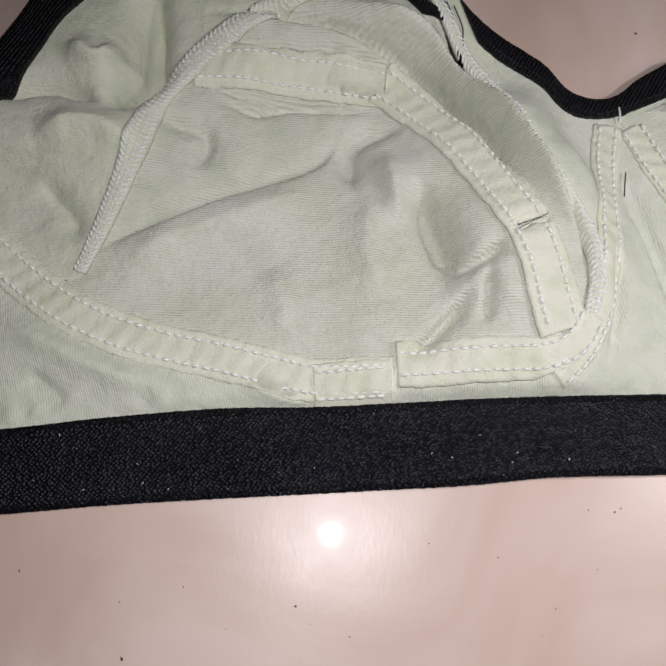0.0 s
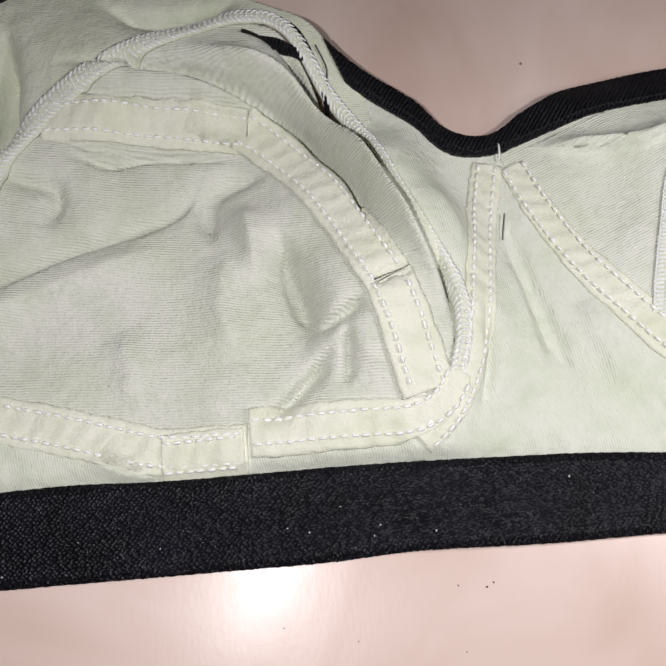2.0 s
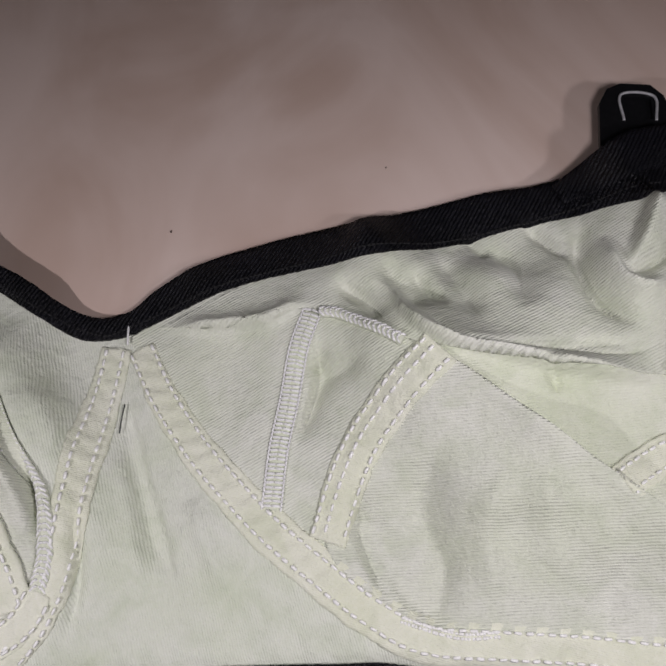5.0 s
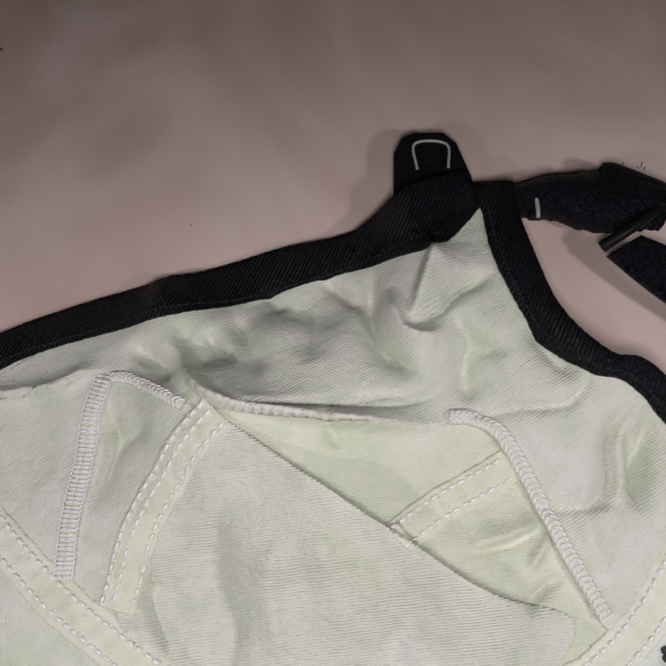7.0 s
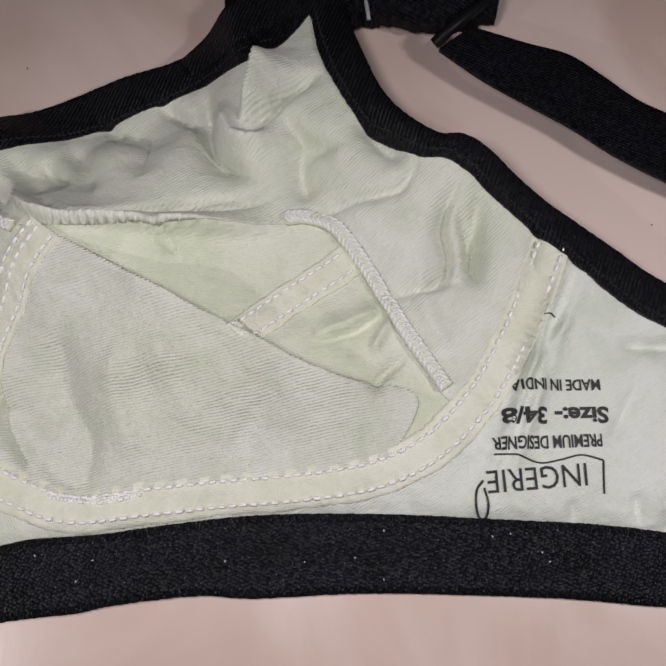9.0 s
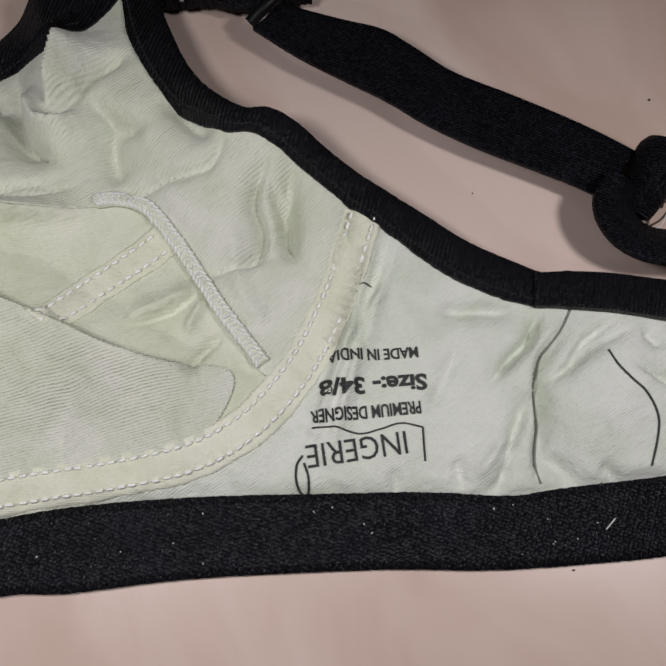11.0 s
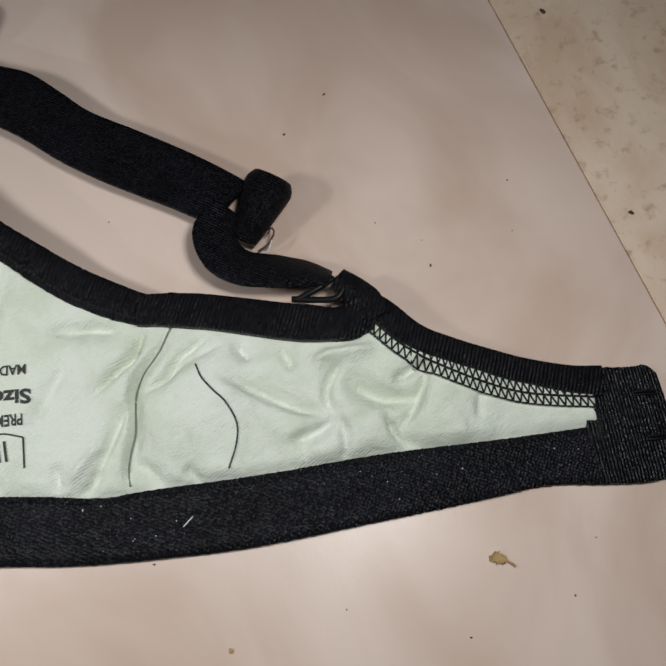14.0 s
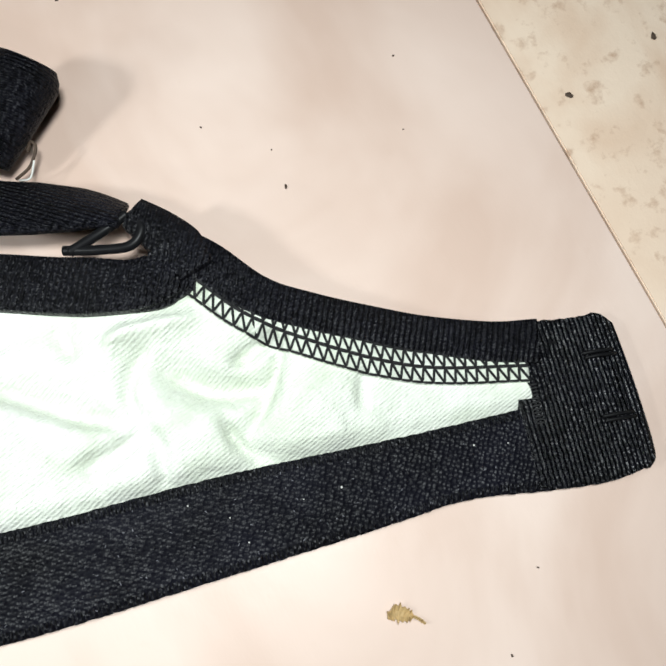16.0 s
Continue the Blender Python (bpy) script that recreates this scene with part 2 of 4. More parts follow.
LIE_RIGHT = [(150, 60, 17), (130, 40, 9), (170, 62, 19), (193, 45, 15), (212, 28, 11), (236, 16, 8), (160, 25, 7), (150, 8, 5), (194, 2, 5),
             (225, 5, 7), (195, 62, 8), (215, 60, 7), (212, 44, 7), (228, 45, 8), (216, 79, 12), (188, 82, 21), (165, 86, 24), (163, 105, 17),
             (200, 100, 19), (190, 132, 4.5), (160, 136, 3), (225, 118, 22), (237, 140, 14), (205, 118, 15), (244, 100, 20), (258, 83, 25), (267, 81, 24), (277, 68, 19), (284, 55, 15.5), (240, 122, 19),
             (250, 70, 17), (255, 45, 10), (270, 55, 14), (244, 16, 8), (268, 23, 8)]
LIE_WING = [(289, 45, 14.5), (298, 36, 13), (310, 22, 10), (280, 20, 8), (265, 0, 7), (255, -20, 5), (300, -30, 5), (290, 5, 6), (310, 17, 6), (329, 4, 7), (330, -20, 9),
            (338, -20, 14), (337, -45, 6), (362, -13, 8), (385, -25, 11), (397, -20, 12), (370, -40, 9), (390, -45, 10), (405, -40, 12),
            (418, -52, 8), (435, -63, 5), (453, -74, 4)]
LIE_BAND = [(-180, 6, 2), (-150, 6, 2), (-120, 6, 2), (-90, 6, 2), (-60, 6, 2), (-30, 6, 2), (0, 6, 2), (30, 6, 2), (60, 6, 2), (90, 5, 2), (115, 0, 2),
            (138, -7, 2), (160, -8, 2), (181, -14, 2), (214, -23, 2), (247, -33, 2), (276, -42, 2), (309, -54, 2), (349, -62, 2), (387, -71, 2), (427, -80, 2)]
LIE = np.array(LIE_LEFT + LIE_LEFT_TOP + LIE_MIDDLE + LIE_RIGHT + LIE_WING + LIE_BAND, float)

# folds of the cloth: the line, its height, how far it falls off to its left and to its right
FOLDS = []


def fold(points, rise, left, right):
    FOLDS.append((curve(points, 3.0), rise, left, right))


# first cup, inside
fold([(-131, 66), (-120, 72), (-106, 79), (-95, 84), (-78, 90), (-66, 94), (-55, 99), (-48, 111)], -2.6, 5.0, 1.6)
fold([(-125, 60), (-100, 72), (-78, 80), (-55, 88)], 1.6, 6.0, 9.0)
fold([(-25, 109), (-39, 107), (-46, 100), (-45, 84)], -2.6, 3.0, 4.0)
fold([(-36, 100), (-33, 86), (-31, 70)], 2.0, 5.0, 5.0)
fold([(-25, 88), (-21, 70), (-16, 57), (-10, 51)], -3.4, 3.0, 4.0)
fold([(-16, 54), (-8, 56), (0, 61)], -2.4, 1.2, 3.0)
fold([(-6, 54), (-6, 45), (-7, 36)], -2.0, 2.0, 2.0)
fold([(-10, 49), (-18, 40), (-27, 32), (-35, 28)], -2.6, 3.5, 1.2)
fold([(-40, 85), (-43, 65), (-38, 45)], 1.4, 7.0, 7.0)
fold([(-75, 60), (-70, 48), (-72, 36)], 1.0, 6.0, 6.0)
fold([(-112, 112), (-94, 107), (-98, 93)], -1.8, 3.0, 3.0)
fold([(-95, 122), (-79, 116), (-64, 119), (-40, 117)], -1.6, 1.2, 2.0)
# first cup, top
fold([(-109, 165), (-111, 139), (-112, 127), (-128, 113)], -7.0, 4.0, 7.0)
fold([(-165, 121), (-144, 124), (-126, 116)], -3.4, 4.0, 2.0)
fold([(-150, 106), (-130, 108), (-113, 98)], 2.4, 6.0, 6.0)
fold([(-150, 95), (-138, 80), (-134, 68)], -1.6, 4.0, 4.0)
fold([(-80, 170), (-60, 160), (-30, 163)], -2.2, 3.0, 4.0)
fold([(-140, 140), (-128, 132), (-122, 140)], 2.0, 4.0, 4.0)
# rolled cloth between tape and seam
fold([(-90, 148), (-63, 144), (-49, 141), (-29, 133), (-16, 124), (-9, 113), (-1, 100), (3, 88), (8, 76), (15, 67)], -4.2, 1.2, 1.2)
fold([(-91, 139), (-70, 135), (-56, 133), (-43, 136)], -1.0, 1.0, 1.0)
fold([(-103, 126), (-84, 121), (-67, 119), (-44, 117), (-30, 114)], -1.0, 0.9, 1.2)
fold([(-50, 148), (-20, 134), (-8, 121), (2, 107), (9, 92), (15, 79), (21, 66), (25, 48)], 4.2, 3.0, 3.4)
fold([(-30, 152), (-18, 143), (-8, 130), (3, 115), (11, 98), (18, 81), (24.5, 63), (25.5, 44)], -6.0, 1.3, 1.4)
fold([(2, 63), (8, 67), (15, 66)], -2.4, 0.9, 1.5)
fold([(-84, 23), (-72, 17), (-60, 14)], 1.2, 1.0, 3.0)
fold([(-165, 50), (-130, 30), (-100, 18)], 1.4, 5.0, 5.0)
fold([(-150, 30), (-138, 18)], -1.2, 2.0, 3.0)
# between the cups
fold([(49, 92), (52, 71), (57, 51), (62, 32)], -2.4, 1.8, 5.0)
fold([(46, 80), (50, 55), (52, 30)], 1.0, 4.0, 3.0)
fold([(68, 62), (72, 44), (80, 28)], 1.0, 5.0, 5.0)
fold([(36, 62), (35, 40), (30, 22)], -1.3, 2.5, 1.5)
fold([(22, 100), (30, 84), (32, 66)], 1.1, 5.0, 5.0)
# second cup, top
fold([(63, 113), (82, 111), (97, 110), (104, 113), (113, 112)], 2.4, 4.0, 0.8)
fold([(127, 120), (135, 114), (138, 103), (145, 94), (158, 88), (176, 82), (200, 77), (218, 74)], 3.4, 4.5, 0.9)
fold([(118, 121), (128, 112), (132, 102)], -2.4, 2.5, 3.5)
fold([(165, 90), (189, 85), (201, 84), (209, 85), (215, 87)], -1.2, 0.8, 1.2)
fold([(134, 126), (140, 114), (147, 104)], -1.6, 4.0, 4.0)
fold([(152, 127), (158, 112), (160, 98)], -1.8, 4.0, 5.0)
fold([(170, 131), (177, 116), (174, 100)], -1.8, 4.0, 5.0)
fold([(183, 135), (191, 125), (196, 118)], -1.6, 2.0, 3.0)
fold([(221, 136), (219, 130), (214, 121), (208, 109)], 3.6, 7.0, 0.8)
fold([(206, 108), (218, 111), (226, 116), (238, 120)], -3.0, 2.5, 2.0)
fold([(201, 133), (198, 117), (198, 106), (202, 98), (210, 91)], -4.0, 3.0, 4.5)
fold([(203, 124), (204, 108), (211, 102), (220, 106)], 2.4, 3.0, 3.0)
fold([(220, 110), (228, 98), (237, 94)], -2.0, 2.0, 3.5)
fold([(226, 102), (222, 90), (223, 80)], -2.0, 4.0, 4.0)
fold([(215, 77), (232, 77), (245, 75), (251, 76), (259, 85)], -1.2, 1.2, 2.0)
fold([(244, 104), (247, 92), (254, 80)], -2.0, 3.5, 4.0)
fold([(268, 74), (259, 62), (258, 52), (254, 46), (242, 44)], -2.4, 1.0, 3.0)
fold([(273, 70), (267, 56), (262, 40)], -2.4, 3.5, 3.5)
fold([(288, 56), (280, 44), (272, 30)], -1.0, 2.0, 2.5)
fold([(250, 60), (246, 36), (252, 22)], 1.0, 4.0, 4.0)
fold([(139, 114), (145, 101), (153, 91), (170, 88), (188, 87), (204, 86.5), (215, 90)], -1.3, 1.4, 1.2)
fold([(143, 122), (147, 113), (153, 105)], -1.5, 2.5, 3.0)
fold([(164, 134), (167, 128), (170, 123)], -1.2, 2.0, 2.5)
fold([(265, 71), (265, 61), (265, 51), (264, 43), (267, 36)], -1.3, 1.6, 3.0)
fold([(229, 49), (243, 45.5), (263, 44.5)], -0.9, 1.5, 2.0)
# second cup, lining and flap
fold([(106, 98), (111, 91.5), (116, 91), (126, 94)], -1.6, 3.0, 3.5)
fold([(210, 39), (223, 38.5), (235, 42)], -0.8, 0.9, 1.4)
fold([(118, 57), (116, 44), (118, 34), (123, 22)], -1.4, 2.5, 1.2)
fold([(111, 105), (109, 89), (101, 70)], -2.2, 4.0, 1.0)
fold([(148, 87), (173, 63), (193, 45), (212, 28), (236, 16)], 3.2, 0.8, 9.0)
fold([(142, 66), (136, 42), (140, 18)], -3.0, 7.0, 9.0)
fold([(116, 54), (122, 38), (131, 22), (142, 14)], -2.6, 7.0, 2.5)
fold([(158, 55), (152, 38), (153, 18)], 1.2, 5.0, 6.0)
fold([(200, 30), (186, 20), (182, 4)], -1.2, 6.0, 7.0)
fold([(172, 55), (168, 38), (176, 20)], 1.4, 6.0, 7.0)
fold([(236, 43), (223, 41), (210, 40)], 1.6, 0.8, 4.0)
fold([(238, 28), (226, 22), (230, 18)], -2.0, 1.5, 2.0)
fold([(236, 40), (226, 30)], 1.3, 2.0, 2.0)
fold([(176, 86), (180, 73)], -1.3, 1.5, 2.5)
# wing
fold([(289, 26), (275, 17), (264, 9)], 0.9, 2.0, 2.0)
fold([(328, 3), (323, -2), (310, -9), (302, -13.5)], -1.1, 1.6, 1.2)
fold([(351, -11), (337, -12.5), (324, -17)], -1.0, 1.6, 1.6)
fold([(325, -43), (327, -47), (329, -51)], -1.1, 1.5, 1.5)
fold([(306, -26), (296, -32), (289, -36)], 1.0, 1.8, 1.8)
fold([(296, 14), (312, 9), (322, 4)], -1.8, 2.0, 3.0)
fold([(293, 36), (281, 22), (270, 5)], -1.4, 1.5, 4.0)
fold([(244, -18), (254, -6), (264, 6), (276, 22), (286, 36), (294, 50)], 1.5, 1.8, 2.2)
fold([(250, -20), (262, -4), (274, 12), (288, 30), (300, 40)], 1.6, 2.2, 2.8)
fold([(335, 1), (329, -5), (322, -9), (317, -16), (313, -28), (308, -37), (306, -46)], -2.6, 3.5, 0.9)
fold([(328, 4), (324, 0), (321, -5), (315, -7), (306, -12)], -1.8, 1.0, 3.0)
fold([(348, -7), (335, -10), (328, -15), (318, -18)], -1.8, 2.2, 1.4)
fold([(316, -17), (307, -27), (299, -36)], -1.5, 1.4, 3.5)
fold([(301, -33), (297, -39), (290, -41)], -1.5, 2.0, 2.0)
fold([(311, -36), (315, -42), (317, -49)], -1.8, 1.5, 2.0)
fold([(283, -16), (293, -6), (302, 3)], -0.9, 3.0, 3.0)
fold([(288, -28), (286, -38)], -1.0, 2.0, 2.0)
fold([(270, -24), (268, -36)], -0.9, 2.0, 2.0)
fold([(343, -19), (355, -31), (365, -40), (375, -47)], -2.4, 4.0, 1.4)
fold([(377, -45), (368, -48), (357, -48)], -2.2, 3.5, 1.6)
fold([(385, -29), (377, -35), (374, -41), (377, -47)], -1.7, 1.4, 2.0)
fold([(374, -33), (376, -27), (384, -28), (397, -31)], 1.4, 1.5, 2.0)
fold([(380, -32), (387, -42), (394, -47), (406, -50)], -3.2, 3.6, 3.6)
fold([(395, -42), (402, -41), (409, -40)], -2.0, 1.5, 2.0)
fold([(410, -40), (403, -49), (399, -53), (391, -58)], -1.8, 1.5, 2.2)
fold([(390, -49), (390, -56), (392, -61), (397, -67)], -2.0, 3.5, 0.9)
fold([(377, -46), (374, -57), (371, -62)], -1.4, 2.0, 2.0)
fold([(422, -54), (417, -64)], -0.8, 1.5, 1.5)
fold([(352, -12), (356, -20)], -1.2, 1.5, 2.0)
fold([(366, -18), (368, -28)], -1.2, 1.5, 2.0)


BAND_TOP = [(-190, 12), (-157, 12), (-124, 14), (-90, 15), (-62, 14), (-37, 14), (-1, 14), (38, 13), (63, 12), (88, 10), (109, 8), (119, 7), (138, 3), (152, 1), (181, -4),
            (214, -13), (247, -24), (276, -34), (298, -43), (312, -46), (346, -54), (385, -62), (421, -71), (455, -79)]
BAND_LOW = [(-190, -13), (-155, -13), (-118, -12), (-56, -12), (-17, -12), (9, -11), (44, -12), (65, -12), (89, -12), (104, -12.5), (115, -14), (126, -16), (138, -17), (161, -21),
            (176, -26), (209, -34), (257, -49), (284, -59), (307, -66), (338, -74), (377, -81), (412, -87), (430, -90), (449, -97)]
BAND_EDGE = np.array(BAND_TOP, float)


def height(x, y):
    """The height of the cloth over the floor at places given in millimetres."""
    x, y = np.atleast_1d(np.asarray(x, float)), np.atleast_1d(np.asarray(y, float))
    z = np.zeros(x.shape)
    total = np.zeros(x.shape) + 1e-12
    for px, py, pz in LIE:
        d2 = (x - px) ** 2 + (y - py) ** 2
        w = np.exp(-d2 / 200.0) + 1e-3 / (1 + d2 / 400.0) ** 2
        z += w * pz
        total += w
    z /= total
    for line, high, left, right in FOLDS:
        reach = 6.5 * max(left, right)
        near = np.where((x > line[:, 0].min() - reach) & (x < line[:, 0].max() + reach) & (y > line[:, 1].min() - reach) & (y < line[:, 1].max() + reach))[0]
        if not len(near):
            continue
        qx, qy = x[near], y[near]
        best, side, along = np.full(qx.shape, 1e9), np.zeros(qx.shape), np.zeros(qx.shape)
        n = len(line) - 1
        for i in range(n):
            ax, ay = line[i]
            dx, dy = line[i + 1] - line[i]
            ll = dx * dx + dy * dy
            t = ((qx - ax) * dx + (qy - ay) * dy) / ll
            tc = np.clip(t, 0, 1)
            ex, ey = qx - ax - tc * dx, qy - ay - tc * dy
            d = np.hypot(ex, ey)
            new_best = d < best
            best = np.where(new_best, d, best)
            side = np.where(new_best, dx * ey - dy * ex, side)
            along = np.where(new_best, (i + tc) / n, along)
        wide = np.where(side > 0, left, right)
        window = np.clip(np.minimum(along, 1 - along) / 0.32, 0, 1)
        window = 0.06 + 0.94 * window * window * (3 - 2 * window)
        fall = np.maximum(0, 1 - best / (6.5 * wide)) ** 2
        z[near] += 2.9 * high * window * fall / (1 + (best / wide) ** 2)
    for scale, turn, amp in ((9.0, 0.4, 0.28), (5.3, 1.9, 0.16), (15.0, 2.7, 0.5)):
        c, sn = math.cos(turn), math.sin(turn)
        u, v = (x * c + y * sn) / scale, (y * c - x * sn) / (scale * 1.7)
        z += amp * np.sin(u + 1.3 * np.sin(v * 0.8)) * np.sin(v + 1.1 * np.sin(u * 0.6 + 1.0))
    off = y - np.interp(x, BAND_EDGE[:, 0], BAND_EDGE[:, 1])
    z += 0.55 * np.sin(x / 1.9 + 2.2 * np.sin(x / 8.3) + off * 0.12) * np.sin(x / 13.0 + 1.0) * np.exp(-np.abs(off - 4) / 5.0)
    rise = np.clip((y - np.interp(x, BAND_EDGE[:, 0], BAND_EDGE[:, 1]) + 0.5) / 5.0, 0, 1)
    return 0.6 + (np.maximum(z, 0.9) - 0.6) * rise * (2 - rise)


def inside(x, y, poly):
    r = np.zeros(x.shape, bool)
    n = len(poly)
    for i in range(n):
        (ax, ay), (bx, by) = poly[i], poly[(i + 1) % n]
        cross = ((ay > y) != (by > y)) & (x < (bx - ax) * (y - ay) / (by - ay + 1e-12) + ax)
        r ^= cross
    return r


def panel(name, outline, mat, parent, lift, label="", step=0.9):
    """A piece of cloth of that outline, lying as the cloth lies."""
    poly = curve(list(outline) + [outline[0]], 2.0)[:-1]
    xs = np.arange(poly[:, 0].min() - step, poly[:, 0].max() + 2 * step, step)
    ys = np.arange(poly[:, 1].min() - step, poly[:, 1].max() + 2 * step, step)
    gx, gy = np.meshgrid(xs, ys)
    ok = inside(gx, gy, poly)
    cell = ok[:-1, :-1] | ok[1:, :-1] | ok[:-1, 1:] | ok[1:, 1:]
    used = np.zeros(gx.shape, bool)
    used[:-1, :-1] |= cell
    used[1:, :-1] |= cell
    used[:-1, 1:] |= cell
    used[1:, 1:] |= cell
    index = np.full(gx.shape, -1)
    index[used] = np.arange(used.sum())
    px, py, edge = gx[used].copy(), gy[used].copy(), ~ok[used]
    a, b = poly, np.roll(poly, -1, axis=0)
    for k in np.where(edge)[0]:
        d = b - a
        t = np.clip(((px[k] - a[:, 0]) * d[:, 0] + (py[k] - a[:, 1]) * d[:, 1]) / ((d * d).sum(1) + 1e-9), 0, 1)
        c = a + t[:, None] * d
        j = np.argmin((c[:, 0] - px[k]) ** 2 + (c[:, 1] - py[k]) ** 2)
        px[k], py[k] = c[j]
    pz = height(px, py) + lift
    iy, ix = np.where(cell)
    faces = np.stack([index[iy, ix], index[iy, ix + 1], index[iy + 1, ix + 1], index[iy + 1, ix]], 1).tolist()
    ob = mesh_object(name, np.stack([px, py, pz], 1) * MM, faces, mat, parent, label)
    thick = ob.modifiers.new("thickness", "SOLIDIFY")
    thick.thickness, thick.offset = 0.5 * MM, -1.0
    return ob


def strip(name, left, right, mat, parent, thick=1.0, lift=0.3, label="", flat=None, crown=0.3, ragged=0.0, across=6, pucker=0.0, puff=False):
    """A ribbon between two edge lines with as many points each; flat: a height of its own instead of the cloth's."""
    n = len(left)
    rnd = random.Random(len(name) * 31 + n)
    verts, faces = [], []
    ts = np.linspace(0, 1, across + 1)
    if ragged:
        left = left + np.array([[rnd.uniform(-ragged, ragged) for _ in range(2)] for _ in range(n)])
        right = right + np.array([[rnd.uniform(-ragged, ragged) for _ in range(2)] for _ in range(n)])
    if pucker:
        k = np.arange(n)
        a, b = rnd.uniform(0, 6), rnd.uniform(0, 6)
        side = normals(left) * pucker
        left = left[:, :2] + side * (np.sin(k * 0.55 + a) + np.sin(k * 0.23 + b))[:, None]
        right = right[:, :2] + side * (np.sin(k * 0.5 + b) + np.sin(k * 0.21 + a))[:, None]
    rows = [left[:, :2] * (1 - t) + right[:, :2] * t for t in ts]
    if flat is None:
        base = [height(r[:, 0], r[:, 1]) for r in rows]
    else:
        sides = flat if isinstance(flat, tuple) else (flat, flat)
        base = [(np.asarray(sides[0], float) * (1 - t) + np.asarray(sides[1], float) * t) * np.ones(n) for t in ts]
    top = [b + lift + thick * (0.75 + crown * (1 - (2 * t - 1) ** 2)) for b, t in zip(base, ts)]
    if pucker:
        top = [z + 0.22 * np.sin(np.arange(n) * 0.9 + 5 * t) * math.sin(math.pi * t) for z, t in zip(top, ts)]
    if puff:
        top = [z - 0.30 * (math.exp(-((t - 0.17) / 0.06) ** 2) + math.exp(-((t - 0.83) / 0.06) ** 2)) - 0.25 * (2 * t - 1) ** 8 for z, t in zip(top, ts)]
    low = [b + lift * 0.3 for b in (base[0], base[-1])]
    ring = [(rows[0], low[0])] + list(zip(rows, top)) + [(rows[-1], low[1])]
    m = len(ring)
    for i in range(n):
        for r, z in ring:
            verts.append((r[i, 0] * MM, r[i, 1] * MM, z[i] * MM))
    for i in range(n - 1):
        for k in range(m):
            a, b = i * m + k, i * m + (k + 1) % m
            faces.append((a, b, b + m, a + m))
    faces.append(tuple(range(m - 1, -1, -1)))
    faces.append(tuple((n - 1) * m + k for k in range(m)))
    return mesh_object(name, verts, faces, mat, parent, label)


def ribbon(name, points, width, mat, parent, step=1.0, **more):
    line = curve(points, step)
    w = np.interp(np.linspace(0, 1, len(line)), np.linspace(0, 1, len(np.atleast_1d(width))), np.atleast_1d(width))
    nrm = normals(line)
    return strip(name, line[:, :2] + nrm * w[:, None] / 2, line[:, :2] - nrm * w[:, None] / 2, mat, parent, **more)


def edges(a, b, step=1.0):
    """Two edge lines, brought to as many points each."""
    a, b = curve(a, 0.5), curve(b, 0.5)
    n = int(max(len(a), len(b)) * 0.5 / step)
    pick = lambda l: l[np.linspace(0, len(l) - 1, n).round().astype(int)]  # noqa: E731
    return pick(a), pick(b)


def capsule(verts, faces, a, b, r, sides=5):
    """Adds a short rounded thread from a to b to the lists."""
    a, b = Vector(a), Vector(b)
    d = (b - a).normalized() if (b - a).length > 1e-9 else Vector((1, 0, 0))
    u = d.orthogonal().normalized()
    v = d.cross(u)
    base = len(verts)
    for t, k in ((0.0, 0.45), (0.18, 1.0), (0.82, 1.0), (1.0, 0.45)):
        c = a.lerp(b, t)
        for s in range(sides):
            w = 2 * math.pi * s / sides
            verts.append((c + (u * math.cos(w) + v * math.sin(w)) * r * k) * MM)
    for ring in range(3):
        for s in range(sides):
            p, q = base + ring * sides + s, base + ring * sides + (s + 1) % sides
            faces.append((p, q, q + sides, p + sides))
    faces.append(tuple(base + s for s in range(sides - 1, -1, -1)))
    faces.append(tuple(base + 3 * sides + s for s in range(sides)))


def tube(name, points, radius, mat, parent, label="", step=1.0, sides=7):
    line = curve(points, step)
    verts, faces = [], []
    n = len(line)
    d = np.gradient(line, axis=0)
    for i in range(n):
        ax = Vector(d[i]).normalized()
        u = ax.cross(Vector((0, 0, 1)))
        u = u.normalized() if u.length > 1e-6 else Vector((1, 0, 0))
        v = ax.cross(u)
        for s in range(sides):
            w = 2 * math.pi * s / sides
            verts.append((Vector(line[i]) + (u * math.cos(w) + v * math.sin(w)) * radius) * MM)
    for i in range(n - 1):
        for s in range(sides):
            a, b = i * sides + s, i * sides + (s + 1) % sides
            faces.append((a, b, b + sides, a + sides))
    faces.append(tuple(range(sides - 1, -1, -1)))
    faces.append(tuple((n - 1) * sides + s for s in range(sides)))
    return mesh_object(name, verts, faces, mat, parent, label)


